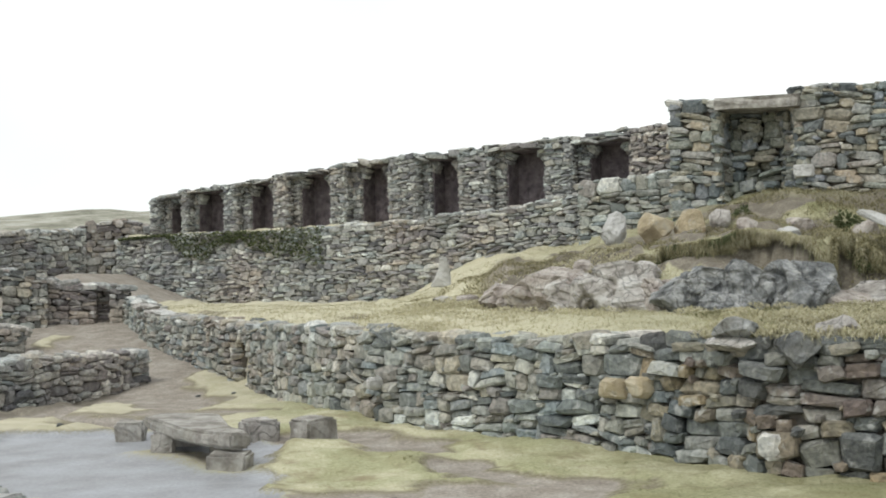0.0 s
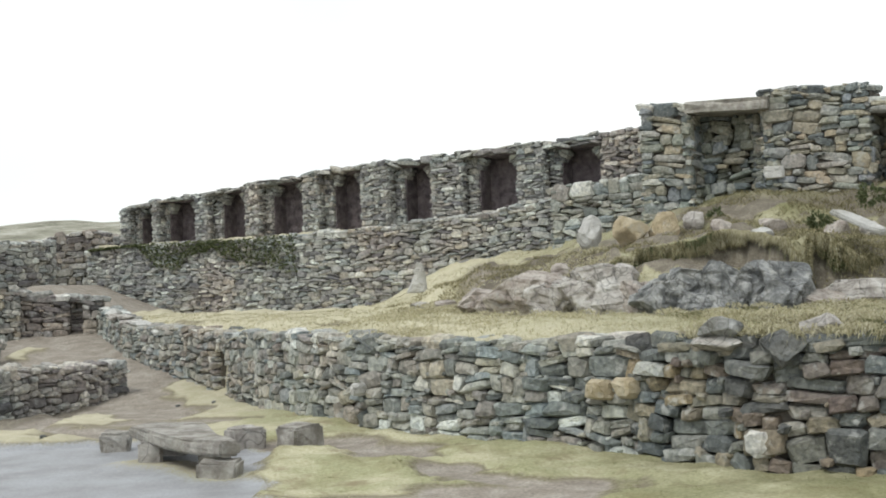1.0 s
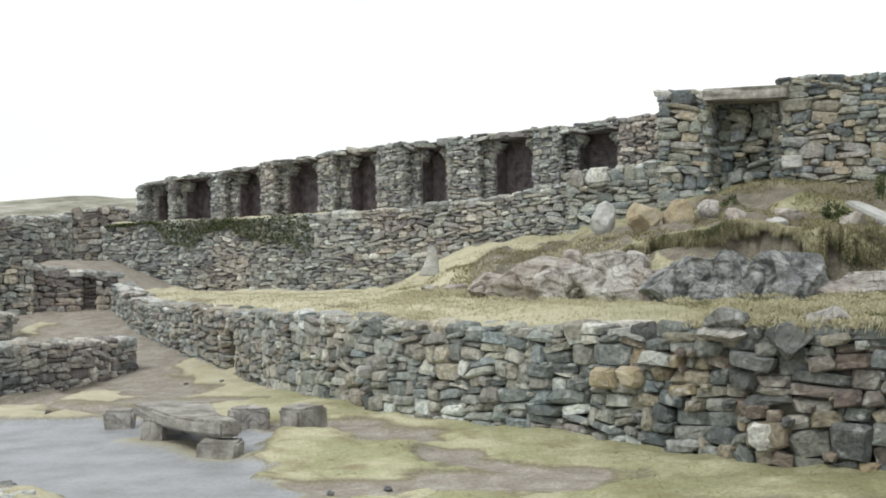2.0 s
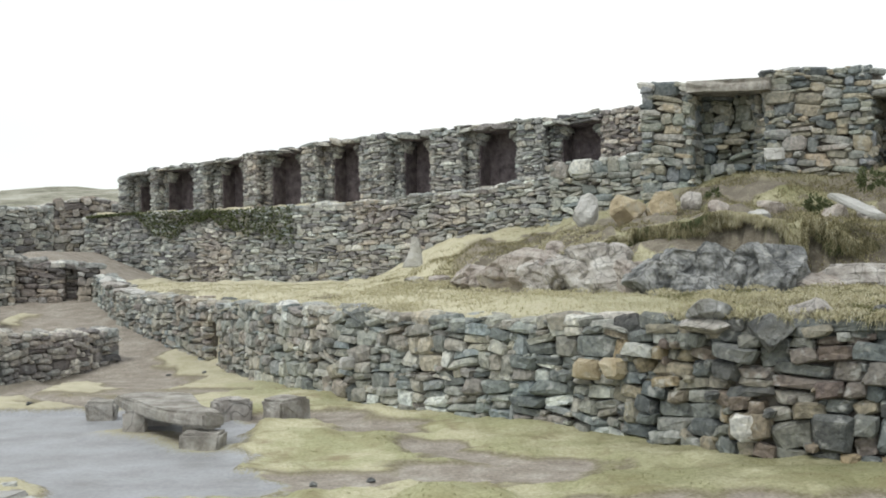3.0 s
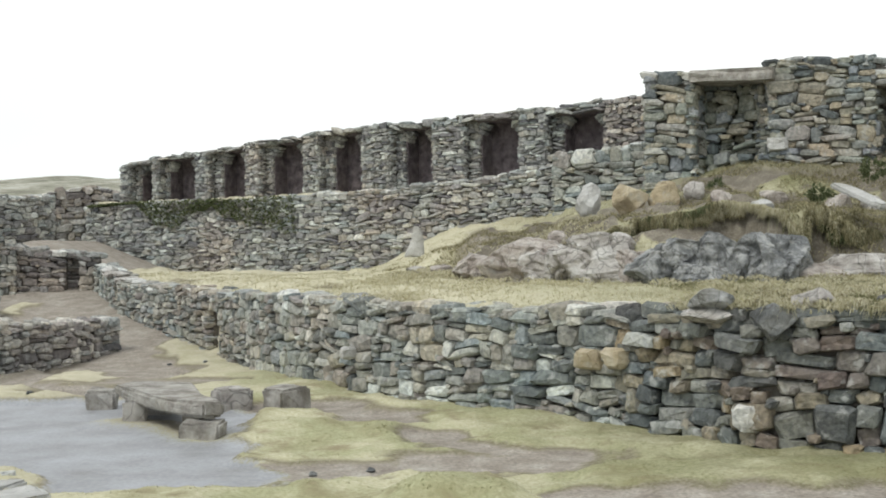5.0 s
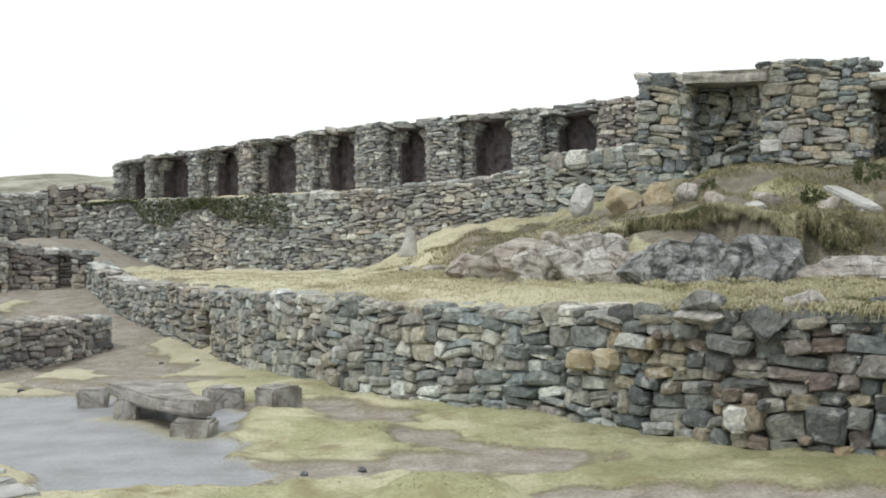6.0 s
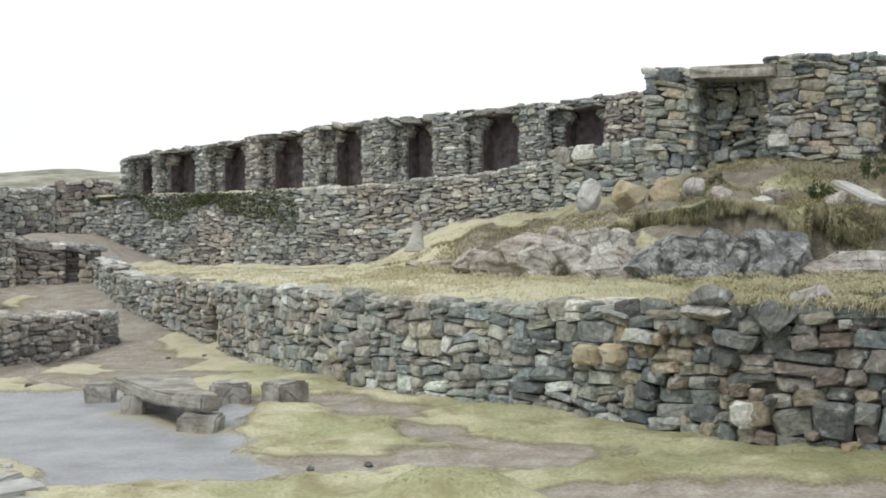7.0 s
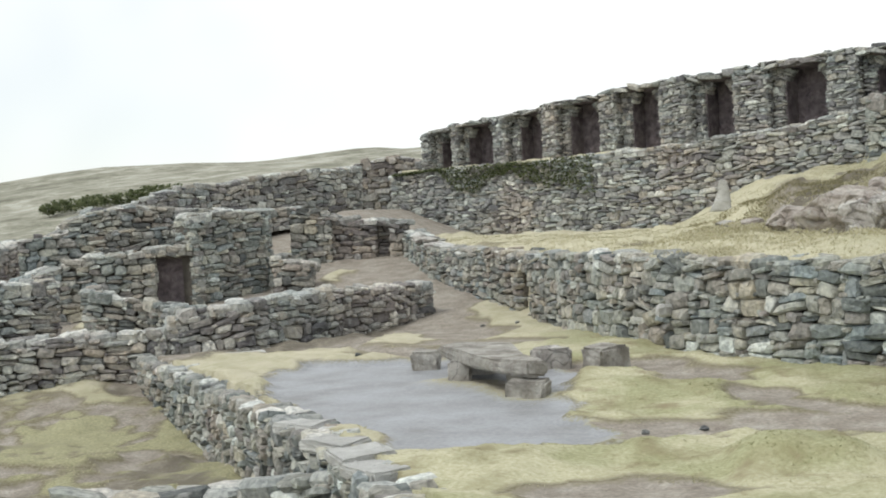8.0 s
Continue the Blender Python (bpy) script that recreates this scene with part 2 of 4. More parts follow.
TUSSOCK = leaf_material("brown_tussock", [(0, (.16, .146, .08)), (.5, (.29, .265, .155)), (1, (.46, .43, .285))])


# ---- small makers ----
def part(name, bm, mat, parent=None, label=""):
    me = bpy.data.meshes.new(name)
    bm.to_mesh(me)
    bm.free()
    me.materials.append(mat)
    ob = new(name, me)
    ob.parent = parent
    return tagged(ob, label)


def prism(poly, lo, hi, seed, worn=.03):
    """A slab with uneven worn edges over a polygon."""
    bm = bmesh.new()
    bot = [bm.verts.new((x, y, lo)) for x, y in poly]
    bm.faces.new(bot)
    ext = bmesh.ops.extrude_face_region(bm, geom=bm.faces[:])
    for v in ext["geom"]:
        if isinstance(v, bmesh.types.BMVert):
            v.co.z = hi
    bmesh.ops.recalc_face_normals(bm, faces=bm.faces)
    bmesh.ops.bevel(bm, geom=bm.edges[:], offset=worn, segments=2, affect="EDGES", clamp_overlap=True)
    bmesh.ops.triangulate(bm, faces=bm.faces[:])
    bmesh.ops.subdivide_edges(bm, edges=bm.edges[:], cuts=2)
    for v in bm.verts:
        v.co += Vector(noise.noise_vector(v.co * 3.0 + Vector((seed, 0, 0)))) * .035 + Vector(noise.noise_vector(v.co * 11.0)) * .008
    return bm


def stone_template(rng, blunt):
    """A rough fieldstone of unit size, its back flat where it sits in the wall: 46 triangles."""
    n, bm = 8, bmesh.new()
    ring = []
    taper, shear = rng.uniform(-.16, .16), rng.uniform(-.14, .14)
    for sx, sz in ((1, 1), (-1, 1), (-1, -1), (1, -1)):
        cx, cz = blunt + rng.choice((.06, .12, .24)) * rng.uniform(.6, 1.2), min(.42, blunt + rng.choice((.08, .16, .3)) * rng.uniform(.6, 1.2))
        two = [(sx * .5, sz * (.5 - cz)), (sx * (.5 - cx), sz * .5)]
        for x, z in two if sx * sz > 0 else two[::-1]:
            x = x * (1 + taper * z * 2) + shear * z
            ring.append((x * rng.uniform(.95, 1.03), (z + rng.uniform(-.06, .06) * abs(x)) * rng.uniform(.93, 1.03)))
    lean = [rng.uniform(-.14, .14) for _ in range(2)]
    rows = []
    for deep, size in ((.5, .86), (-.14, 1.0), (-.44, rng.uniform(.7, .88))):
        rows.append([bm.verts.new((x * size + rng.uniform(-.025, .025), deep + (rng.uniform(-.07, .07) + x * lean[0] + z * lean[1] if deep < 0 else 0), z * size + rng.uniform(-.025, .025))) for x, z in ring])
    mid = bm.verts.new((rng.uniform(-.1, .1), -.47 - rng.uniform(0, .06), rng.uniform(-.1, .1)))
    for lo, hi in zip(rows, rows[1:]):
        for k in range(n):
            bm.faces.new((lo[k], lo[(k + 1) % n], hi[(k + 1) % n], hi[k]))
    for k in range(n):
        bm.faces.new((rows[2][k], rows[2][(k + 1) % n], mid))
    bm.faces.new(rows[0])
    bmesh.ops.recalc_face_normals(bm, faces=bm.faces)
    me = bpy.data.meshes.new("stone")
    bm.to_mesh(me)
    bm.free()
    return me


RNG = random.Random(7)
KINDS = [stone_template(RNG, (0, .02, .05, .09)[k % 4]) for k in range(28)]
KIND_VERTS = [np.array([v.co[:] for v in me.vertices]) for me in KINDS]
KIND_FACES = [[tuple(p.vertices) for p in me.polygons] for me in KINDS]
STONES_OF = {}


def kind_mesh(k, mat):
    if (k, mat.name) not in STONES_OF:
        me = KINDS[k].copy()
        me.materials.append(mat)
        STONES_OF[k, mat.name] = me
    return STONES_OF[k, mat.name]


def along(pts):
    """Map (s, v) on a face that stands on a bent line of (x, y, foot, top), with its length and mean height."""
    a = np.array(pts, float)
    run = np.r_[0, np.cumsum(np.hypot(*np.diff(a[:, :2], axis=0).T))]

    def at(s, v):
        x, y, lo, hi = (np.interp(s, run, a[:, k]) for k in range(4))
        return Vector((float(x), float(y), float(lo + v * (hi - lo))))
    return at, float(run[-1]), float((a[:, 3] - a[:, 2]).mean())


class Wall:
    """A dry-stone wall in the making: an earth core, and stones on its faces."""

    def __init__(self):
        self.core, self.stones, self.gaps, self.blocky = bmesh.new(), [], [], False

    def face(self, pts, rng, wide=.36, high=.18, ragged=.0, proud=.05, grow=0.0, keyed=0.0):
        """Stones in uneven courses over the face above the line pts, which runs from left to right as one looks at it."""
        at, length, height = along(pts)
        v = 0.0
        phase = rng.uniform(0, 50)
        while v < height - .04:
            h = min(high * rng.uniform(.6, 1.7), height - v)
            if height - v - h < high * .45:
                h = height - v
            last = v + h > height - .02
            s = -rng.uniform(0, wide * .4)
            while s < length:
                k = 1 + grow * (s / length - .5)
                w = wide * k * (rng.uniform(.45, 1.0) if rng.random() < .6 else rng.uniform(.9, 1.65))
                a, b = max(s, -rng.uniform(0, keyed)), min(s + w, length + rng.uniform(0, keyed))
                if b - a > .06:
                    bed = lambda q: .8 * high * noise.noise(Vector(((a + b) * .6, q * 1.5, phase)))
                    w0, w1 = bed(v) * (v > .02), bed(v + h)
                    lift = rng.uniform(-ragged, ragged) if last else 0
                    cuts = [(0.0, 1.0)]
                    if h > high * .9 and rng.random() < .45:
                        c = rng.uniform(.35, .65)
                        cuts = [(0.0, c), (c, 1.0)]
                    for lo, hi in cuts:
                        z0, z1 = v + lo * h + w0 + (w1 - w0) * lo, v + hi * h + w0 + (w1 - w0) * hi + (lift if hi == 1.0 else 0)
                        if any(p <= (a + b) / 2 <= q and e <= (z0 + z1) / 2 <= f for p, q, e, f in self.gaps):
                            continue
                        self.stone(at, (a + b) / 2, (z0 + z1) / 2 / height, b - a, z1 - z0, length, rng, proud)
                    if rng.random() < .5:
                        self.stone(at, min(b, length - .03), (v + rng.choice((0, h))) / height, wide * rng.uniform(.2, .4), high * rng.uniform(.3, .5), length, rng, proud * 1.2)
                s += w
            v += h
        return self

    def stone(self, at, s, v, w, h, length, rng, proud):
        if h < .03:
            return
        p = at(s, v)
        e = min(.1, length * .1)
        du = (at(min(s + e, length), v) - at(max(s - e, 0), v))
        du.z *= .8
        du.normalize()
        nrm = du.cross(Vector((0, 0, 1))).normalized()
        up = nrm.cross(du) * -1
        deep = rng.uniform(.2, .3)
        p = p + nrm * (rng.uniform(-.1, 1.5) * proud - deep / 2)
        m = Matrix((du, -nrm, up)).transposed().to_4x4()
        tilt = Euler((rng.uniform(-.14, .14), rng.gauss(0, .13), rng.uniform(-.16, .16))).to_matrix().to_4x4()
        size = Matrix.Diagonal((w * 1.05, deep, h * 1.09, 1))
        kind = rng.randrange(0, len(KINDS), 4) + rng.randrange(2 if self.blocky else 4)
        self.stones.append((Matrix.Translation(p) @ m @ tilt @ size, kind, False))

    def fill(self, pts, thick, sink=.12):
        """The core behind a face: its front lies sink behind the stones' line."""
        n, rows = len(pts), []
        for i, (x, y, a, b) in enumerate(pts):
            j, k = max(i - 1, 0), min(i + 1, n - 1)
            d = Vector((pts[k][0] - pts[j][0], pts[k][1] - pts[j][1])).normalized()
            q = Vector((-d.y, d.x))
            f, r = Vector((x, y)) + q * sink, Vector((x, y)) + q * thick
            rows.append([self.core.verts.new(c) for c in ((f.x, f.y, a), (f.x, f.y, b - .06), (r.x, r.y, b - .06), (r.x, r.y, a))])
        for r, s in zip(rows, rows[1:]):
            for i in range(4):
                self.core.faces.new((r[i], r[(i + 1) % 4], s[(i + 1) % 4], s[i]))
        self.core.faces.new(rows[0])
        self.core.faces.new(rows[-1][::-1])
        return self

    def cap(self, pts, thick, rng, wide=.4, pale=.7, high=1.0):
        """Flat stones laid over the top, in two or three rows."""
        at, length, _ = along(pts)
        rows = max(1, round(thick / .33))
        for r in range(rows):
            s = rng.uniform(-.2, 0)
            while s < length:
                w = wide * rng.uniform(.55, 1.4)
                c = min(max(s + w / 2, .05), length - .05)
                p, q = at(max(c - .05, 0), 1), at(min(c + .05, length), 1)
                du = q - p
                du.normalize()
                nrm = du.cross(Vector((0, 0, 1))).normalized()
                d = thick / rows
                o = (p + q) / 2 - nrm * (d * (r + .5) + rng.uniform(-.03, .03)) + Vector((0, 0, rng.uniform(-.09, .0)))
                m = Matrix((du, Vector((0, 0, -1)), -nrm)).transposed().to_4x4()
                tilt = Euler((rng.uniform(-.12, .12), rng.uniform(-.3, .3), rng.uniform(-.1, .1))).to_matrix().to_4x4()
                size = Matrix.Diagonal((w * 1.08, rng.uniform(.1, .22) * high, d * rng.uniform(.9, 1.25), 1))
                self.stones.append((Matrix.Translation(o) @ m @ tilt @ size, rng.randrange(len(KINDS)), rng.random() < pale))
                s += w
        return self

    def done(self, name, label, mats=None, near=(0, 6), most=300, dark=None):
        one, many = mats or (STONE, STONE_FILL)
        bmesh.ops.recalc_face_normals(self.core, faces=self.core.faces)
        root = part(name, self.core, MORTAR)
        tagged(root, label, "stone wall", kind="structure")
        order = sorted(self.stones, key=lambda o: (o[0].translation.x - near[0]) ** 2 + (o[0].translation.y - near[1]) ** 2)
        for m, k, toplit in order[:most]:
            mat = LICHEN_TOPLIT if toplit else EAST if dark and m.translation.x + 1.1 * noise.noise(m.translation * 2) > dark else one
            ob = new("stone", kind_mesh(k, mat))
            ob.parent = root
            ob.matrix_basis = m
        for top in (False, True):
            rest = [o for o in order[most:] if o[2] == top]
            if not rest:
                continue
            verts, faces, at = [], [], 0
            for m, k, _ in rest:
                a = np.array(m)
                verts.append(KIND_VERTS[k] @ a[:3, :3].T + a[:3, 3])
                faces += [tuple(i + at for i in f) for f in KIND_FACES[k]]
                at += len(KIND_VERTS[k])
            me = bpy.data.meshes.new("rubble")
            me.from_pydata(np.concatenate(verts).tolist(), [], faces)
            me.materials.append(LICHEN_TOPLIT_FILL if top else many)
            tagged(new("capstones" if top else "rubble", me), kind="stuff").parent = root
        return root


def plain_wall(name, label, pts, thick, seed, wide=.36, high=.18, ragged=.07, mats=None, ends=(True, True), grow=0.0, cap=True, most=300, gaps=(), dark=None):
    rng, w = random.Random(seed), Wall()
    w.gaps = gaps
    w.fill(pts, thick)
    w.face(pts, rng, wide, high, ragged, grow=grow)
    if cap:
        w.cap(pts, thick, rng, wide)
    for which, (p, q) in zip(ends, ((pts[0], pts[1]), (pts[-1], pts[-2]))):
        if which:
            d = Vector((q[0] - p[0], q[1] - p[1])).normalized()
            if p is pts[0]:
                far = (p[0] - d.y * thick, p[1] + d.x * thick)
                w.face([(*far, p[2], p[3]), p], rng, wide, high, ragged)
            else:
                far = (p[0] + d.y * thick, p[1] - d.x * thick)
                w.face([p, (*far, p[2], p[3])], rng, wide, high, ragged)
    return w.done(name, label, mats, most=most, dark=dark)


# ---- the lie of the land ----
LOWER = [(-9.4, 28.9, 1.1, 1.95), (-7.68, 25.5, .5, 1.54), (-5.71, 22.75, .2, 1.48), (-4.67, 21.25, .0, 1.43), (-4.05, 20.16, 0, 1.43), (-2.68, 17.88, 0, 1.43),
         (-1.62, 16.31, 0, 1.39), (-.76, 15.39, 0, 1.35), (.01, 14.63, 0, 1.36), (.71, 13.84, 0, 1.33), (1.35, 13.31, 0, 1.36), (1.92, 12.66, -.05, 1.38),
         (2.88, 11.3, -.05, 1.38), (4.07, 10.57, -.05, 1.38), (5.4, 9.7, -.05, 1.4), (8.0, 8.0, -.05, 1.42)]
A0, AD, AN = np.array([-11.34, 37.67]), np.array([.878, -.478]), np.array([.478, .878])
FOOT = [(-2.9, 25.9), (-1.2, 22.7), (-.1, 20.7), (1.0, 19.2), (2.1, 18.1), (3.2, 17.0), (4.5, 17.0), (5.5, 17.6), (7.0, 17.4), (12, 14)]
EDGE = [(-10.2, 16.9), (-7.4, 13.7), (-5.4, 11.1), (-4.1, 9.4), (-2.9, 7.6), (-2.2, 6.4)]
SCREED = [(-6.7, 13.6), (-6.7, 15.2), (-5.3, 15.4), (-3.6, 15.3), (-2.5, 13.9), (-2.35, 12.6), (-2.1, 11.5), (-1.5, 9.7), (-3.2, 9.35), (-4.55, 10.4), (-5.4, 11.4)]


def wobble(x, y, scale, seed=0, octaves=3):
    """Smooth value noise about 0, for whole arrays at once."""
    out, amp = np.zeros_like(x), 1.0
    for o in range(octaves):
        u, v = x * scale, y * scale
        i, j = np.floor(u), np.floor(v)
        fu, fv = u - i, v - j
        fu, fv = fu * fu * (3 - 2 * fu), fv * fv * (3 - 2 * fv)

        def corner(a, b):
            q = np.sin((i + a) * 127.1 + (j + b) * 311.7 + seed * 74.7 + o * 19.3) * 43758.5453
            return (q - np.floor(q)) * 2 - 1
        out += amp * ((corner(0, 0) * (1 - fu) + corner(1, 0) * fu) * (1 - fv) + (corner(0, 1) * (1 - fu) + corner(1, 1) * fu) * fv)
        scale, amp = scale * 2.03, amp * .5
    return out


def step(v, lo, hi):
    t = np.clip((v - lo) / (hi - lo), 0, 1)
    return t * t * (3 - 2 * t)


def off_line(x, y, line):
    """Signed distance from a bent line, positive on its left as one goes along it."""
    best, sign = np.full(x.shape, 1e9), np.ones(x.shape)
    for (ax, ay), (bx, by) in zip(line, line[1:]):
        dx, dy = bx - ax, by - ay
        t = np.clip(((x - ax) * dx + (y - ay) * dy) / (dx * dx + dy * dy), 0, 1)
        d = np.hypot(x - ax - t * dx, y - ay - t * dy)
        s = np.sign(dx * (y - ay) - dy * (x - ax))
        near = d < best
        best, sign = np.where(near, d, best), np.where(near, s, sign)
    return best * sign


def inside(x, y, poly):
    """Signed distance to a polygon, positive inside."""
    ring = poly + poly[:1]
    hit = np.zeros(x.shape, bool)
    for (ax, ay), (bx, by) in zip(ring, ring[1:]):
        cross = ((ay > y) != (by > y)) & (x < (bx - ax) * (y - ay) / (by - ay + 1e-9) + ax)
        hit ^= cross
    return np.abs(off_line(x, y, ring)) * np.where(hit, 1, -1)


def zones(x, y):
    low = np.array([p[:2] for p in LOWER])
    line = np.interp(x, low[:, 0], low[:, 1])
    up = (y > line + np.where(x < -3.5, .5, .3)) & (x > -9.3)
    up |= (y > 29.0) & (x <= -9.3) & (x > -12.5)
    rel_x, rel_y = x - A0[0], y - A0[1]
    s, d = rel_x * AD[0] + rel_y * AD[1], rel_x * AN[0] + rel_y * AN[1]
    ledge = (d > -.4) & (s > -.7) & (s < 60)
    edge = off_line(x, y, EDGE)
    ll = np.interp(x, [-30, -13.2, -11.9, -10.6, -9.7], [1.0, 14.9, 16.0, 16.9, 17.1])
    pit = (edge < .25) & (y < ll + .3) & (y > 4.5) & (x < -2)
    return up, ledge, pit, d


def lip(x, y):
    """How far behind the overhanging turf edge of the bank, and how tall that edge is there."""
    d = y - np.interp(x, [2.2, 3.0, 3.6, 4.5, 5.4, 5.9, 6.6], [19.9, 19.7, 19.5, 19.4, 19.2, 19.0, 18.4]) + .55 * wobble(x, x * 0, 1.5, 61, 5)
    return d, np.interp(x, [2.0, 3.0, 4.0, 5.0, 5.7, 6.6], [0, .16, .4, .52, .42, 0])


def masks(x, y):
    """How much of the ground is bare earth and how much grey screed."""
    w = wobble(x, y, 1.1, 3, 5) * .4
    screed = step(inside(x, y, SCREED) + w * .7 + .12 * wobble(x, y, 4.0, 51), -.2, .2)
    scuff = .8 * np.exp(-(off_line(x, y, [(-3.95, 13.5), (-3.3, 13.15), (-2.7, 12.3)]) / .4) ** 2)
    screed = screed * (1 - scuff)
    up, ledge, pit, _ = zones(x, y)
    path = np.where(scuff > .05, scuff, 0)
    for line, wide in (([(-2.3, 14.6), (-1.6, 14.6), (-.8, 13.65)], .55), ([(-.8, 13.4), (0, 11.9), (.6, 10.9)], .1), ([(-2.0, 10.3), (-1.0, 10.2), (0, 10.4), (.95, 10.85)], .36), ([(1.2, 9.05), (2.5, 8.9), (4.5, 8.7)], .25),
                       ([(-5.4, 19.0), (-6.2, 21.0), (-7.2, 23.0), (-9, 26), (-9.8, 28)], .75), ([(-4.5, 16.2), (-6.8, 17.5), (-8.0, 17.4)], .3), ([(-1.5, 7.65), (-.2, 7.6)], .25)):
        path = np.maximum(path, step(wide + .06 - np.abs(off_line(x, y, line)) + w * .9 + .1 * wobble(x, y, 4.0, 52), -.3, .25))
    patch = step(wobble(x, y, .45, 9, 4), .62, .75) * step(y, 16.5, 18)
    earth = np.maximum(path, patch * .8)
    l1 = off_line(x, y, [(-9.64, 17.05), (-8.68, 17.76), (-7.7, 19.7), (-6.57, 21.8), (-6.6, 24)])
    earth = np.maximum(earth, step(1.1 - np.abs(l1) + w, -.1, .5) * .9)
    yard = (x < -6.6) & (y > 17.5) & ~up
    earth = np.where(yard & (y < 34), np.maximum(earth, step(wobble(x, y, .5, 4) + .85, 0, .4)), earth)
    earth = np.where(pit, np.maximum(earth, step(wobble(x, y, .9, 12, 5) + .5 * wobble(x, y, 3.0, 13, 4) - .15, -.3, .6) * .85), earth)
    mound = off_line(x, y, FOOT)
    crest = step(mound + w, .6, 1.0) * step(5.0 - mound, 0, 1.5) * step(wobble(x, y, .8, 31, 4), -.25, .25)
    crest = crest * step(x, -.7, .2)
    crest = np.maximum(crest, step(-9.2 - x, 0, .5) * step(y, 27, 28))
    earth = np.where(up & ~ledge, np.maximum(earth * .6, crest), earth)
    hill = step(np.where(x < -13, y - 36 + (-13 - x) * .8, y - 48), 0, 8)
    brow = np.where(up & ~ledge & (x > -2.6), step(mound + w, .75, 1.3) * step(6.0 + np.clip(x - 2.5, 0, 3) - mound, 0, 2.0) * step(wobble(x, y, 1.15, 31, 5) + .4, -.25, .3), 0)
    brow = np.maximum(brow, step(.75 - np.abs(l1 + .45) + w * .6, -.1, .3) * step(x, -9.2, -8.6) * step(-6.9 - x, -.3, .3) * .9)
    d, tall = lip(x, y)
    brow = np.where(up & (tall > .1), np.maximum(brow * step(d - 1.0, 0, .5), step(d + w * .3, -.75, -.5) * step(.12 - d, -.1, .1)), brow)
    brow = brow * np.where(up, step(x, -.6, .3), 1)
    scar = np.exp(-(((x - 6.5) / .5) ** 2 + ((y - 19.0) / .5) ** 2))
    # brown strip below the crest's edge, earth with its shadow painted in
    ridge_shade = step(.28 - np.abs(mound - 2.3 + w * .5), -.1, .15) * step(x, -1.6, -1.0) * step(2.6 - x, 0, .6)
    brow = np.where(up, np.maximum(brow, np.maximum(step(scar, .3, .6), ridge_shade * .8)), brow)
    brow = np.where(pit, step(wobble(x, y, 1.1, 71, 4) + .4 * wobble(x, y, 3.4, 72, 4) - .05, -.4, .7) * .7, brow)
    return np.clip(earth, 0, 1) * (1 - screed), screed, hill, brow


def height(x, y):
    z = np.interp(y, [-2, 4, 8, 20.5, 24, 28, 34, 42, 50, 75, 95, 120, 200, 400, 1500], [.4, .2, .0, .13, .65, 1.25, 2.2, 2.7, 3.8, 7.4, 8.75, 8.0, 0, -30, -60])
    z = z - np.clip(-46 - x, 0, 80) * .06 * step(y, 40, 70)
    up, ledge, pit, d = zones(x, y)
    terrace = np.interp(y, [8, 12, 20, 36], [1.5, 1.4, 1.48, 1.66]) + np.clip(-9.0 - x, 0, 3) * .35 * step(y, 28, 33)
    low = np.array([q[:2] for q in LOWER])
    terrace = terrace - .13 * (1 - step(y - np.interp(x, low[:, 0], low[:, 1]), .4, 1.8))
    m = np.where(x < -2.9, -1.0, off_line(x, y, FOOT))
    lump = wobble(x, y, .9, 5)
    bank = np.interp(m + .25 * lump, [0, .9, 1.35, 2.0, 5.0, 6.5, 8.0, 40], [0, .04, .6, .85, 1.33, 1.68, 2.38, 2.4])
    slope = np.interp(m + .2 * lump, [-1.2, 0, 1.2, 2.4, 5.0, 6.5, 8.0, 40], [0, .08, .24, .5, 1.02, 1.5, 2.3, 2.4])
    grassy = 1 - step(x, -.6, .3)
    bank = bank * (1 - .14 * (1 - step(x, 1.6, 2.8)) * (m < 6))
    terrace = terrace + step(x, -3.2, -.2) * (bank * (1 - grassy) + slope * grassy)
    terrace = terrace + .18 * step(m, 1.2, 1.7) * step(2.6 - m, 0, .6) * (wobble(x, y, .7, 8) + .3)
    d_lip, tall = lip(x, y)
    terrace = terrace + tall * step(d_lip, -.08, .1) * np.exp(-np.clip(d_lip - .3, 0, 9) / 1.5)
    z = np.where(up & (y < 60), terrace, z)
    z = np.where(ledge & (y < 60), np.maximum(3.84 + np.clip(d, 0, 3) * .03, np.where(up, terrace, 0)), z)
    z = np.where(pit, np.interp(y, [7, 9, 14, 17], [-.7, -.9, -.85, -.42]) + np.clip(-9 - x, 0, 4) * .06, z)
    earth, screed, hill, brow = masks(x, y)
    turf = (1 - np.maximum(earth, screed)) * (1 - hill)
    z = z + turf * (.08 + .06 * wobble(x, y, 1.3, 15) + .02 * wobble(x, y, 4.5, 16)) + .03 * wobble(x, y, .8, 2) * (1 - screed) + hill * .35 * wobble(x, y, .12, 6) + brow * .13 * wobble(x, y, 1.4, 21, 4)
    z = z + .2 * np.exp(-(((x - .15) / .55) ** 4 + ((y - 8.75) / .42) ** 4))
    return z


def spread(lo, hi, fine, far, grow=1.22):
    out, stepsize, v = list(np.arange(lo, hi, fine)), fine, hi
    while v < far:
        out.append(v)
        stepsize *= grow
        v += stepsize
    stepsize, v = fine, lo
    while v > -far:
        stepsize *= grow
        v -= stepsize
        out.insert(0, v)
    return np.array(out)


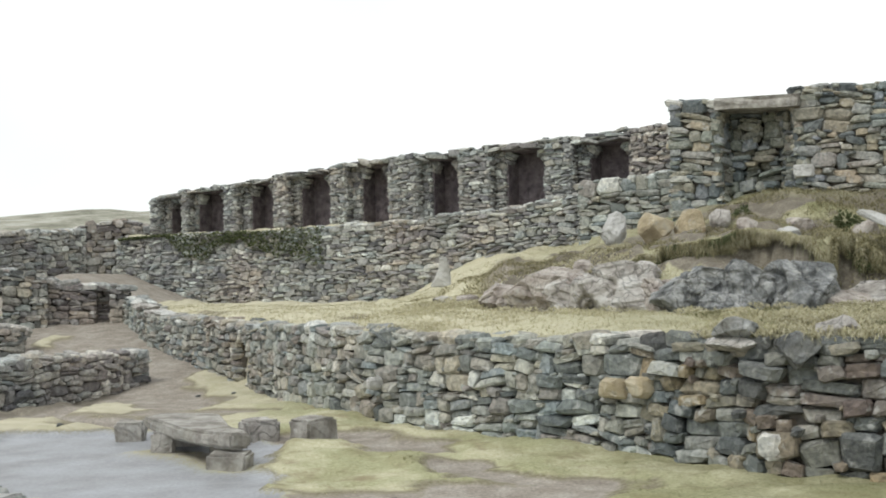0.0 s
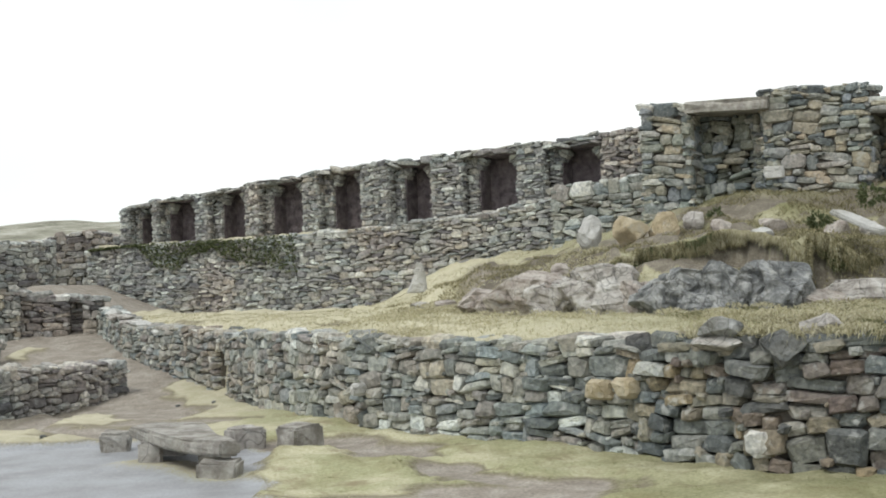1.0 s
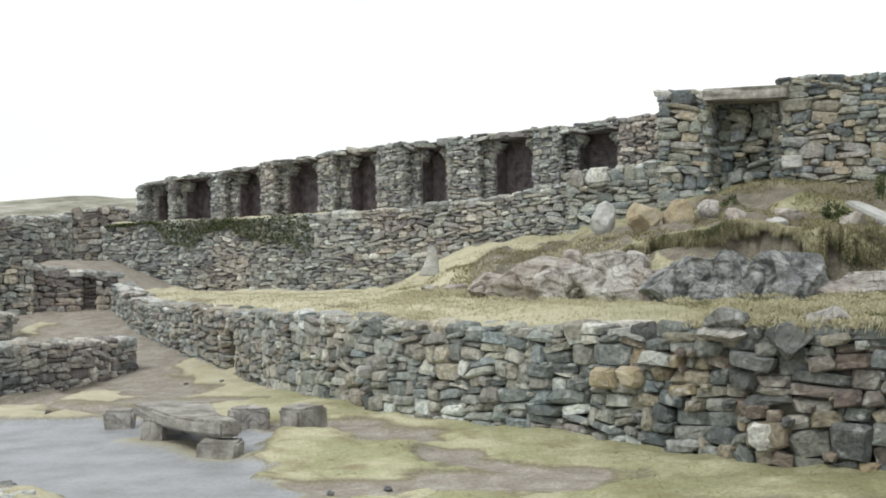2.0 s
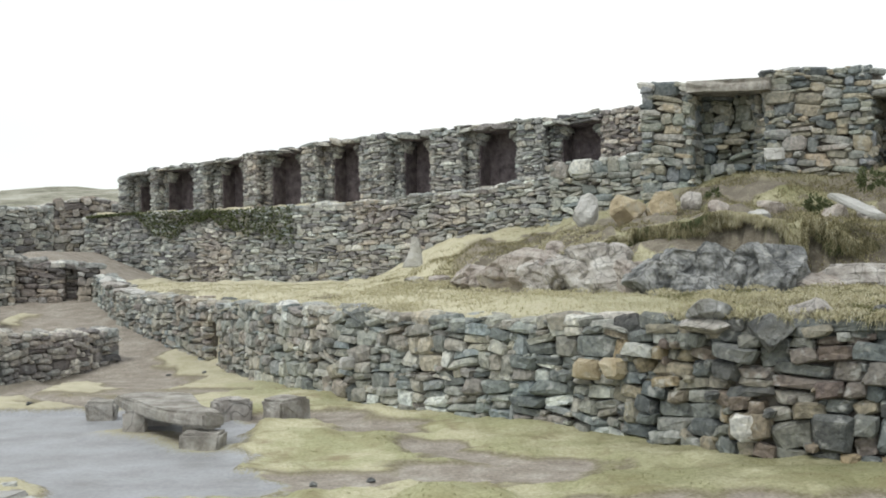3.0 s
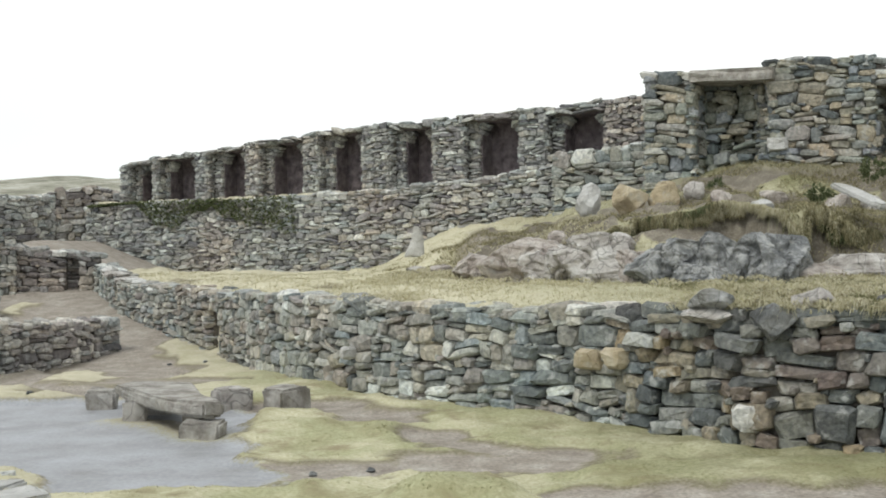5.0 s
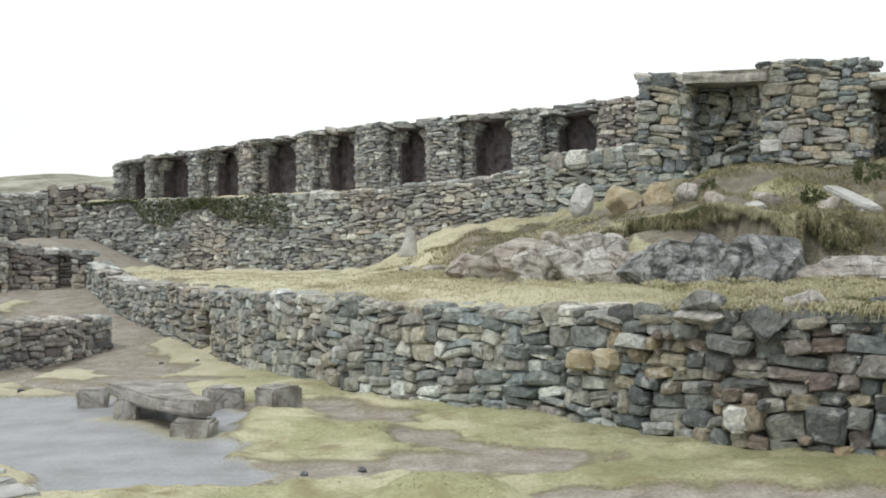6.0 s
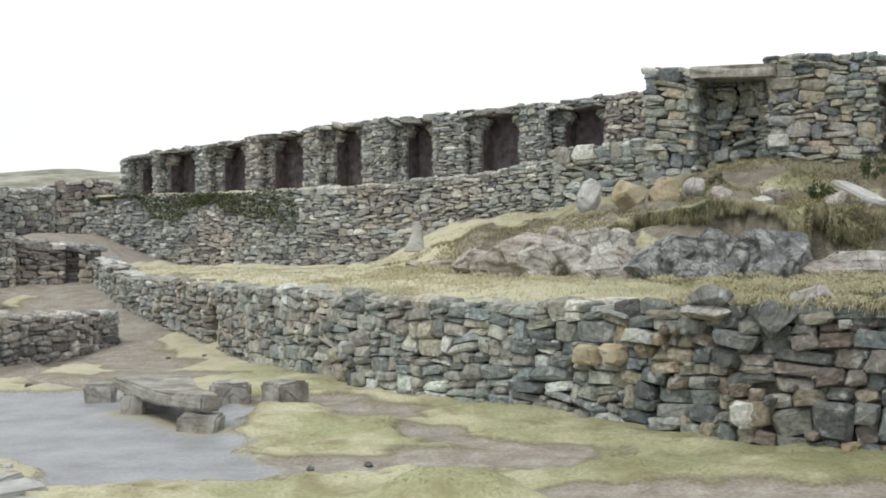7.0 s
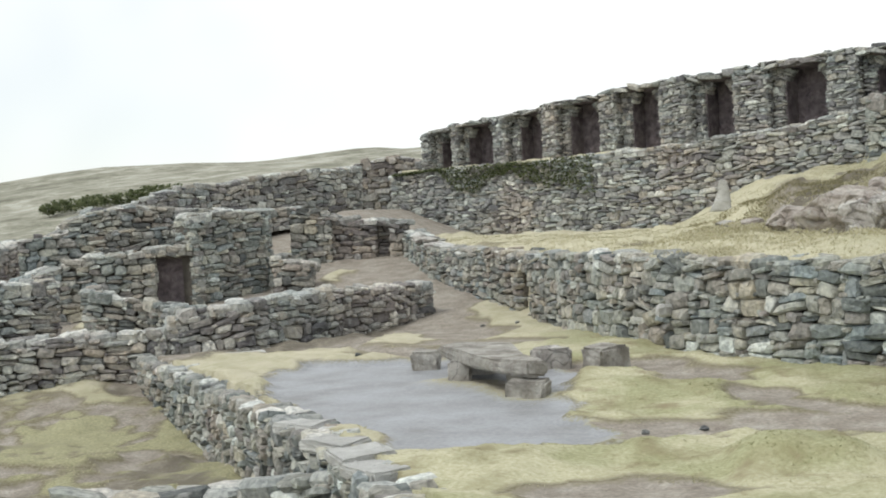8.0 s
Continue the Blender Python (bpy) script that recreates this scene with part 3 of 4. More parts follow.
def ground():
    xs, ys = spread(-14, 9, .085, 1500, 1.12), spread(6.5, 38, .095, 1500, 1.1)
    X, Y = np.meshgrid(xs, ys)
    x, y = X.ravel(), Y.ravel()
    z = height(x, y)
    n, k = len(xs), len(ys)
    i = (np.arange(k - 1)[:, None] * n + np.arange(n - 1)[None]).ravel()
    quads = np.stack([i, i + 1, i + n + 1, i + n], 1)
    me = bpy.data.meshes.new("ground")
    me.vertices.add(len(x))
    me.vertices.foreach_set("co", np.stack([x, y, z], 1).ravel())
    me.loops.add(quads.size)
    me.loops.foreach_set("vertex_index", quads.ravel().astype(np.int32))
    me.polygons.add(len(quads))
    me.polygons.foreach_set("loop_start", np.arange(0, quads.size, 4, dtype=np.int32))
    me.polygons.foreach_set("use_smooth", np.ones(len(quads), bool))
    me.update()
    for key, v in zip(("earth", "screed", "hill", "brow"), masks(x, y)):
        me.attributes.new(key, "FLOAT", "POINT").data.foreach_set("value", v.astype(np.float32))
    me.materials.append(GROUND)
    tagged(new("ground", me), "dry grass, bare earth and grey screed on terraced hillside", "ground", kind="structure")


ground()


# ---- terrace walls ----
def terrace_wall():
    """Small stones to the west, larger ones to the east, and a narrow dark slot in the face."""
    rng, w = random.Random(5), Wall()
    slot, bend = LOWER[3], 9
    west = LOWER[:3] + [(slot[0] - .155, slot[1] + .225, *slot[2:])]
    middle = [(slot[0] + .155, slot[1] - .225, *slot[2:])] + LOWER[4:bend + 1]
    w.fill(west, .6)
    w.fill(middle + LOWER[bend + 1:], .6)
    w.fill([(p[0] + .17, p[1] + .115, 0, 1.3) for p in (west[-1], middle[0])], .3)
    for lo, hi in ((0, .1), (1.1, slot[3])):
        w.fill([(*west[-1][:2], lo, hi), (*middle[0][:2], lo, hi)], .6)
    w.face(west, rng, .28, .115, .07)
    w.blocky = True
    w.face(middle, rng, .33, .14, .07, grow=.3)
    w.face(LOWER[bend:12], rng, .36, .16, .08, keyed=.22)
    w.face(LOWER[11:], rng, .37, .185, .09, .08, keyed=.22)
    for lo, hi in ((0, .12), (1.08, slot[3])):
        w.face([(*west[-1][:2], lo, hi), (*middle[0][:2], lo, hi)], rng, .3, .14)
    w.cap(LOWER[:6], .6, rng, .36, .5)
    w.cap(LOWER[5:12], .6, rng, .36, .22)
    w.cap(LOWER[11:], .6, rng, .42, .06)
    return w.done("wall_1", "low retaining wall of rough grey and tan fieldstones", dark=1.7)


lower_wall = terrace_wall()


def odd_stone(root, at, size, mat, kind, turn):
    ob = new("stone", kind_mesh(kind, mat))
    ob.parent = root
    ob.matrix_basis = Matrix.Translation(at) @ Matrix.Rotation(radians(turn), 4, "Z") @ Matrix.Diagonal((size[0], .3, size[1], 1))


odd_stone(lower_wall, (-1.58, 16.15, .68), (.2, .19), ROCK_PALE, 3, -46)
odd_stone(lower_wall, (1.8, 12.71, .86), (.3, .25), ROCK_OCHRE, 5, -48)
odd_stone(lower_wall, (1.52, 13.03, .82), (.36, .24), ROCK_OCHRE, 8, -48)
odd_stone(lower_wall, (2.96, 11.32, .36), (.33, .3), LICHEN_TOPLIT, 11, -40)


def on_upper(s, off=0.0):
    p = A0 + AD * s + AN * off
    return float(p[0]), float(p[1])


UPPER = [(-.8, 3.78), (1.9, 3.86), (5.2, 3.8), (9.3, 3.88), (11.8, 3.97), (13.7, 4.1), (15.3, 4.26), (18.2, 4.35)]
plain_wall("wall_2", "tall retaining wall of small grey fieldstones below the niches", [(*on_upper(s, -.8), 1.3, t) for s, t in UPPER], .7, 12, wide=.33, high=.11, ragged=.05, mats=(THIN, THIN_FILL))
plain_wall("wall_3", "short raised wall of grey fieldstones before the last niche", [(*on_upper(s, -1.05), 3.0, t) for s, t in ((15.7, 4.55), (17.2, 4.6), (18.6, 4.75))], .9, 13, wide=.42, high=.17)


def box_mesh(s0, s1, o0, o1, lo, hi):
    """A plain block in the upper wall's own directions."""
    bm = bmesh.new()
    rows = [[bm.verts.new((*on_upper(q, o), z)) for q, o in ((s0, o0), (s1, o0), (s1, o1), (s0, o1))] for z in (lo, hi)]
    for k in range(4):
        bm.faces.new((rows[0][k], rows[0][(k + 1) % 4], rows[1][(k + 1) % 4], rows[1][k]))
    bm.faces.new(rows[0][::-1])
    bm.faces.new(rows[1])
    return bm


def niche_wall():
    """The long wall with eight deep niches, each set back in a shallow outer frame, their heads rounded off with small stones."""
    rng, w = random.Random(21), Wall()
    # outer edge, inner edges, outer edge, head, sill
    doors = [(.2, .45, .98, 1.27, 5.16, 3.8), (1.5, 1.66, 2.78, 3.06, 5.24, 3.8), (3.55, 3.88, 4.78, 5.06, 5.37, 3.84), (5.55, 5.84, 6.93, 7.2, 5.5, 3.88), (7.75, 8.1, 9.02, 9.27, 5.62, 3.9),
             (10.2, 10.53, 11.36, 11.6, 5.62, 4.0), (12.55, 12.9, 14.02, 14.23, 5.69, 4.12), (15.0, 15.36, 16.44, 16.64, 5.69, 4.4)]
    tops = np.array([(0, 5.12), (1.1, 5.3), (3, 5.36), (5.65, 5.58), (8.7, 5.75), (10.6, 5.8), (14.6, 5.86), (17.9, 5.98)])
    top = lambda s: float(np.interp(s, tops[:, 0], tops[:, 1]))
    foot = lambda s: float(np.interp(s, [0, 9, 18], [3.6, 3.7, 3.9]))
    spot = lambda s, off, lo, hi: (*on_upper(s, off), lo, hi)
    step_in, deep = .34, .95
    turn = Matrix.Rotation(math.atan2(AD[1], AD[0]), 4, "Z")
    prev = -.12
    for a, ia, ib, b, head, sill in doors + [(17.9, 18, 18, 18.0, 5.9, 4.0)]:
        pier = [spot(prev, 0, foot(prev), top(prev)), spot(a, 0, foot(a), top(a))]
        w.fill(pier, deep + .3)
        w.face(pier, rng, .3, .1, .05)
        w.cap(pier, .7, rng, .4, .12, .6)
        if a > 17.5:
            break
        # the outer frame's sides, then the inner jambs standing back from it
        w.face([spot(a, step_in, sill, head), spot(a, .02, sill, head)][::-1], rng, .25, .11)
        w.face([spot(b, .02, sill, head), spot(b, step_in, sill, head)][::-1], rng, .25, .11)
        for p, q in ((a, ia), (ib, b)):
            jamb = [spot(p, step_in, sill - .1, head + .05), spot(q, step_in, sill - .1, head + .05)]
            w.fill(jamb, deep - step_in + .3)
            w.face(jamb, rng, .26, .1)
        # stones that round off the head's corners
        for side, at, off in ((1, ia, step_in + .16), (-1, ib, step_in + .16)):
            for k in (0, 1, 2):
                out = (.13, .07, .03)[k]
                m = Matrix.Translation((*on_upper(at + side * out * .5, off), head - .05 - .11 * k)) @ turn @ Matrix.Rotation(side * .5, 4, "Y") @ Matrix.Diagonal((out * 2 + .14, .32, .13, 1))
                w.stones.append((m, rng.randrange(len(KINDS)), False))
        # the head: flat slabs, and the thin wall top over them
        over = [spot(a - .02, 0, head, top(a)), spot(b + .02, 0, head, top(b))]
        w.fill([spot(a, 0, head, top(a)), spot(b, 0, head, top(b))], deep + .3)
        w.face(over, rng, .55, .1, .05)
        w.cap(over, .7, rng, .4, .1, .5)
        # the sill's rough flat stones
        w.cap([spot(a, 0, sill - .1, sill), spot(b, 0, sill - .1, sill)], .34, rng, .3, .3)
        prev = b
    end = [spot(-.12, 1.2, 3.7, 4.9), spot(-.12, 0, 3.7, 5.05)]
    w.face(end, rng, .34, .12, .06)
    root = w.done("wall_4", "long thin-bedded fieldstone wall with a row of dark stepped niches", (THIN, THIN_FILL), near=(6, 20), most=300)
    # niche linings, coloured dark to carry the shade of the recess
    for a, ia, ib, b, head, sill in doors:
        part("niche_back", box_mesh(ia - .05, ib + .05, deep, deep + .06, sill - .1, head + .04), SHADE_LINING, root, "reddish back of the niche, its shade put into the colour")
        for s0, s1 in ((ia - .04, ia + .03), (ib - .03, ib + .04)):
            part("niche_side", box_mesh(s0, s1, step_in + .06, deep, sill - .1, head + .04), SHADE_LINING, root, "side of the niche, its shade put into the colour")
        part("niche_ceiling", box_mesh(ia - .04, ib + .04, step_in - .1, deep, head - .03, head + .05), SHADE_LINING, root, "underside of the niche's head, its shade put into the colour")


niche_wall()


def corner_building():
    """The taller block: a stub, a blocked doorway under one long lintel, a wall and another opening."""
    rng, w = random.Random(31), Wall()
    d = Vector((8.44 - 3.97, 25.03 - 27.42)).normalized()
    base = Vector((3.97, 27.42))

    def spot(s, off, lo, hi):
        p = base + d * s + Vector((-d.y, d.x)) * off
        return (p.x, p.y, lo, hi)
    def block(a, b, lo, ta, tb, off=0.0, thick=1.3, wide=.5, high=.21, cap=True):
        pts = [spot(a, off, lo, ta), spot(b, off, lo, tb)]
        w.fill(pts, thick)
        w.face(pts, rng, wide, high, .07, .07)
        if cap:
            w.cap(pts, min(thick, .8), rng, .5)
    block(0, 1.2, 3.4, 6.25, 6.1, thick=2.2)
    w.face([spot(0, 2.2, 3.6, 6.2), spot(0, 0, 3.6, 6.25)], rng, .5, .21, .07, .07)
    w.face([spot(1.2, 0, 3.6, 6.0), spot(1.2, .95, 3.6, 6.0)], rng, .45, .2, 0, .07)
    rear = [spot(1.2, .8, 3.6, 6.0), spot(2.86, .8, 3.6, 6.0)]
    w.fill(rear, .6, .2)
    w.face(rear, rng, .36, .22, 0, .22)
    w.face([spot(2.5, .5, 3.6, 5.8), spot(2.86, .48, 3.6, 5.8)], rng, .36, .2, 0, .07)
    w.fill([spot(2.5, .5, 3.6, 5.75), spot(2.86, .5, 3.6, 5.75)], .45)
    w.face([spot(2.5, .95, 3.6, 5.8), spot(2.5, .5, 3.6, 5.8)], rng, .36, .2, 0, .07)
    w.face([spot(2.86, .5, 3.6, 5.8), spot(2.86, .0, 3.6, 5.8)], rng, .36, .2, 0, .07)
    block(2.86, 5.12, 3.4, 6.28, 6.15, wide=.44, high=.19)
    w.face([spot(5.12, 0, 3.6, 5.6), spot(5.12, 1.0, 3.6, 5.6)], rng, .45, .2, 0, .07)
    block(5.12, 6.1, 5.5, 5.8, 5.8, thick=1.2)
    block(5.12, 6.1, 3.6, 5.6, 5.6, off=1.0, thick=.3, cap=False)
    block(6.1, 10, 3.4, 5.85, 5.7)
    root = w.done("wall_5", "tall end block of large fieldstones with a blocked doorway", mats=(TOWER, TOWER_FILL), near=(6, 20), most=300)
    bm = bmesh.new()
    bmesh.ops.create_cube(bm, size=1.0)
    bmesh.ops.subdivide_edges(bm, edges=bm.edges[:], cuts=3, use_grid_fill=True)
    for v in bm.verts:
        f = noise.noise(v.co * 2.1) * .12
        v.co = Vector((v.co.x * 1.86, v.co.y * (1.3 + f), v.co.z * (.26 + f * .6) + .03 * v.co.x))
    turn = Matrix.Translation((*(base + d * 2.09 + Vector((-d.y, d.x)) * .42), 6.0)) @ Matrix.Rotation(math.atan2(d.y, d.x), 4, "Z") @ Matrix.Rotation(.06, 4, "Y")
    bmesh.ops.transform(bm, matrix=turn, verts=bm.verts)
    part("lintel", bm, TABLE_STONE, root, "one long flat stone lintel")
    ob = new("stone", kind_mesh(4, ROCK_PALE))
    ob.parent = root
    ob.matrix_basis = Matrix.Translation((*(base + d * 3.07 - Vector((-d.y, d.x)) * .03), 4.42)) @ Matrix.Rotation(math.atan2(d.y, d.x), 4, "Z") @ Matrix.Diagonal((.46, .3, .29, 1))
    tagged(ob, "pale squared stone beside the blocked doorway")


corner_building()

# ---- the ruined rooms to the west ----
plain_wall("wall_6", "low free-standing wall of grey rounded fieldstones", [(-9.64, 17.05, -.3, .66), (-8.68, 17.76, -.1, .88), (-7.7, 19.7, 0, .95), (-6.57, 21.8, .2, .93)], .6, 41, wide=.27, high=.13, mats=(THIN, THIN_FILL))
plain_wall("wall_7", "low dark fieldstone wall over the sunken court", [(-16, 12.5, -.7, .4), (-13.2, 14.9, -.6, .45), (-11.9, 16.0, -.6, .47), (-10.6, 16.9, -.6, .48), (-9.75, 17.1, -.6, .5)], .55, 42, wide=.29, high=.14, mats=(THIN, THIN_FILL))
plain_wall("wall_8", "stone edging wall of the court with pale flat capstones", [(x, y, -1.2, .05) for x, y in EDGE], .5, 43, wide=.24, high=.14)
plain_wall("wall_9", "ruined wall end of grey fieldstones", [(-15, 15.6, 0, 1.25), (-13.75, 18.2, 0, 1.33), (-13.15, 19.25, 0, 1.34)], .6, 44, wide=.3, high=.13, mats=(THIN, THIN_FILL))
plain_wall("wall_10", "broken wall of pale fieldstones stepping down", [(-12.0, 18.3, -.1, 1.17), (-11.1, 18.75, -.1, .88), (-10.1, 18.3, -.1, .75)], .6, 45, wide=.27, high=.13)


def door_room():
    """A roofless room with a doorway that still has its lintel."""
    rng, w = random.Random(51), Wall()
    left = [(-15.6, 21.2, .2, 1.3), (-14.4, 22.02, .2, 1.7), (-13.09, 22.79, .2, 1.84)]
    right = [(-12.38, 23.2, .3, 2.52), (-11.9, 23.95, .3, 2.6), (-11.37, 24.8, .4, 2.58)]
    over = [(-13.2, 22.73, 1.66, 1.85), (-12.38, 23.2, 1.66, 1.85)]
    for pts in (left, right, over):
        w.fill(pts, .7)
        w.face(pts, rng, .3, .135, .05)
        w.cap(pts, .7, rng, .5)
    w.face([(-13.09, 22.79, .2, 1.66), (-13.45, 23.4, .2, 1.66)], rng, .3, .16)
    w.face([(-12.74, 23.8, .2, 1.66), (-12.38, 23.2, .2, 1.66)], rng, .3, .16)
    w.face([(-12.97, 23.58, 1.75, 2.5), (-12.38, 23.2, 1.75, 2.52)], rng, .3, .135)
    side = [(-11.37, 24.8, .4, 2.58), (-12.1, 26.7, .4, 2.5)]
    w.face(side, rng, .3, .135, .05)
    w.fill(side, .6)
    rear = [(-16.6, 23.0, .2, 2.2), (-12.4, 26.1, .2, 2.45)]
    w.fill(rear, .6)
    w.face(rear, rng, .3, .135)
    # unseen slab added behind the lintel to shut light out of the doorway
    shade_lid = [(-13.3, 22.9, 1.6, 1.8), (-12.5, 23.35, 1.6, 1.8)]
    w.fill(shade_lid, 2.2)
    # unseen cores added on both sides and at the passage's end keep the doorway dark
    w.fill([(-13.45, 23.4, .2, 1.7), (-14.1, 24.5, .2, 1.7)], .25)
    w.fill([(-13.4, 24.9, .2, 1.7), (-12.74, 23.8, .2, 1.7)], .25)
    w.fill([(-13.75, 23.45, .2, 1.7), (-12.6, 24.13, .2, 1.7)], .3)
    root = w.done("wall_11", "ruined room wall with a dark doorway under a flat lintel", near=(-10, 18), most=300)
    # panel added inside the doorway, its brown darkened for the dim interior
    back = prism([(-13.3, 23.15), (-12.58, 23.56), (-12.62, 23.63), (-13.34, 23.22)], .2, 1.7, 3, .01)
    part("doorway_back", back, SHADE_LINING, root, "brown panel in the doorway, its shade put into the colour")


door_room()
plain_wall("wall_12", "short stub of fieldstone wall", [(-11.0, 24.3, .6, 1.45), (-10.2, 24.75, .6, 1.3)], .6, 46)


def window_wall():
    rng, w = random.Random(61), Wall()
    a = [(-16.2, 24.4, .6, 2.6), (-15.3, 25.0, .6, 2.85), (-12.5, 27.55, .8, 2.62)]
    b = [(-12.02, 27.78, .8, 2.66), (-11.05, 28.15, 1.0, 2.5)]
    c = [(-12.5, 27.55, .8, 1.5), (-12.02, 27.78, .8, 1.5)]
    e = [(-12.5, 27.55, 2.48, 2.62), (-12.02, 27.78, 2.48, 2.66)]
    for pts in (a, b, c, e):
        w.fill(pts, .5)
        w.face(pts, rng, .3, .135, .05)
        w.cap(pts, .5, rng, .5)
    return w.done("wall_13", "ruined fieldstone wall with a window opening", near=(-10, 20), most=300)


window_wall()


def gate_wall():
    rng, w = random.Random(62), Wall()
    a, b = [(-11.3, 28.35, .9, 2.4), (-10.0, 28.58, .9, 2.3)], [(-9.68, 28.63, .9, 2.28), (-9.2, 28.75, 1.0, 2.25)]
    over, rear = [(-10.0, 28.58, 2.15, 2.3), (-9.68, 28.63, 2.15, 2.28)], [(-10.15, 28.9, .9, 2.25), (-9.55, 29.0, .9, 2.25)]
    for pts in (a, b, over, rear):
        w.fill(pts, .55)
        w.face(pts, rng, .34, .15, .05)
    for pts in (a, b, over):
        w.cap(pts, .55, rng, .4)
    return w.done("wall_14", "reddish fieldstone wall with a narrow dark niche", (RED, RED_FILL), near=(-8, 20), most=200)


gate_wall()
plain_wall("wall_15", "long stepped back wall of grey fieldstones", [(-18.4, 28.6, 1.2, 2.7), (-17.5, 29.5, 1.5, 3.1), (-16.8, 29.9, 1.8, 3.41), (-15.6, 31.6, 2, 3.62), (-13.75, 34.1, 2.3, 4.0), (-12.95, 36, 2.4, 4.06)], .8, 47, wide=.34, high=.13, ragged=.1, mats=(THIN, THIN_FILL))
plain_wall("wall_16", "reddish tumbled wall of fieldstones", [(-14.2, 38.7, 2.2, 4.3), (-12.8, 39.2, 2.2, 4.62), (-11.6, 39.6, 2.2, 4.25)], .9, 48, wide=.38, high=.17, ragged=.14, mats=(RED, RED_FILL))
plain_wall("wall_17", "sloping ruined wall on the hillside", [(-23, 22, .2, 1.5), (-19.3, 25.9, .8, 1.97), (-19.0, 27.4, 1, 2.22), (-18.3, 28.1, 1.2, 2.5), (-17.9, 29.2, 1.4, 2.95)], 1.2, 49, wide=.34, high=.14, ragged=.12, mats=(THIN, THIN_FILL))
plain_wall("wall_18", "low wall top of flat pale stones in the sunken court", [(-6.4, 8.75, -1.1, -.42), (-4.7, 9.2, -1.1, -.33), (-3.7, 8.75, -1.0, -.12)], .7, 50, wide=.42, high=.2)


# ---- rocks ----
def rock(name, label, category, at, size, seed, mat, turn=0.0, rough=.16, flat=7, group="", tip=0.0):
    """A broken rock: a ball cut by random planes, roughened."""
    rng = random.Random(seed)
    bm = bmesh.new()
    bmesh.ops.create_icosphere(bm, subdivisions=5 if rough > .15 else 4, radius=1.0)
    cuts = []
    for _ in range(flat + 6):
        c = Vector((rng.gauss(0, 1), rng.gauss(0, 1), rng.gauss(0, .8))).normalized()
        cuts.append((c, rng.uniform(.55, .85)))
    shift = Vector((seed * 3.1, seed * 1.7, 0))
    for v in bm.verts:
        p = v.co.copy()
        for c, d in cuts:
            over = p.dot(c) - d
            if over > 0:
                p -= c * over * .92
        p += v.co * (noise.fractal(v.co * 1.6 + shift, .8, 2.1, 4) * rough)
        if rough > .15:
            p += v.co * (abs(noise.noise(v.co * 3.4 + shift)) * -.07 + noise.fractal(v.co * 8.0 + shift, .9, 2.1, 3) * .022)
        v.co = p
    xs = [max(abs(v.co[k]) for v in bm.verts) for k in range(3)]
    m = Matrix.Translation(at) @ Matrix.Rotation(radians(turn), 4, "Z") @ Matrix.Rotation(radians(tip), 4, "Y") @ Matrix.Diagonal((size[0] / xs[0] / 2, size[1] / xs[1] / 2, size[2] / xs[2] / 2, 1))
    bmesh.ops.transform(bm, matrix=m, verts=bm.verts)
    return tagged(part(name, bm, mat), label, category, group)


def outcrop(label, at, size, seed, mat, turn=0.0, dip=12.0):
    """Bedrock that shows through the turf: broken along flat planes and tilted beds, its foot in the ground."""
    rng = random.Random(seed)
    bm = bmesh.new()
    bmesh.ops.create_icosphere(bm, subdivisions=5, radius=1.0)
    cuts = [(Vector((0, 0, 1)), .72), (Vector((0, -1, .25)).normalized(), .7)]
    for _ in range(13):
        cuts.append((Vector((rng.gauss(0, 1), rng.gauss(0, 1), rng.gauss(0, .7))).normalized(), rng.uniform(.5, .82)))
    shift = Vector((seed * 3.1, seed * 1.7, 0))
    bed = Vector((rng.uniform(-.3, .3), .2, 1)).normalized()
    for v in bm.verts:
        p, q = v.co.copy(), v.co.normalized()
        for c, d in cuts:
            over = p.dot(c) - d
            if over > 0:
                p -= c * over
        beds = (p.dot(bed) * 3.4 + noise.noise(p * 1.3 + shift) * .6) % 1.0
        flat = Vector((q.x, q.y, 0))
        p -= flat * (.05 * beds + .04 * max(0, .12 - beds) / .12)
        p += q * (noise.noise(p * 2.2 + shift) * .05 - .12 * max(0, .1 - abs(noise.noise(p * 1.7 + shift * 2))) / .1 + noise.fractal(p * 6.0 + shift, .9, 2.1, 3) * .03)
        v.co = p
    m = Matrix.Translation(at) @ Matrix.Rotation(radians(turn), 4, "Z") @ Matrix.Rotation(radians(dip), 4, "Y") @ Matrix.Diagonal((size[0] / 1.45, size[1] / 1.5, size[2] / 1.36, 1))
    bmesh.ops.transform(bm, matrix=m, verts=bm.verts)
    return tagged(part("outcrop", bm, mat), label, "rock")


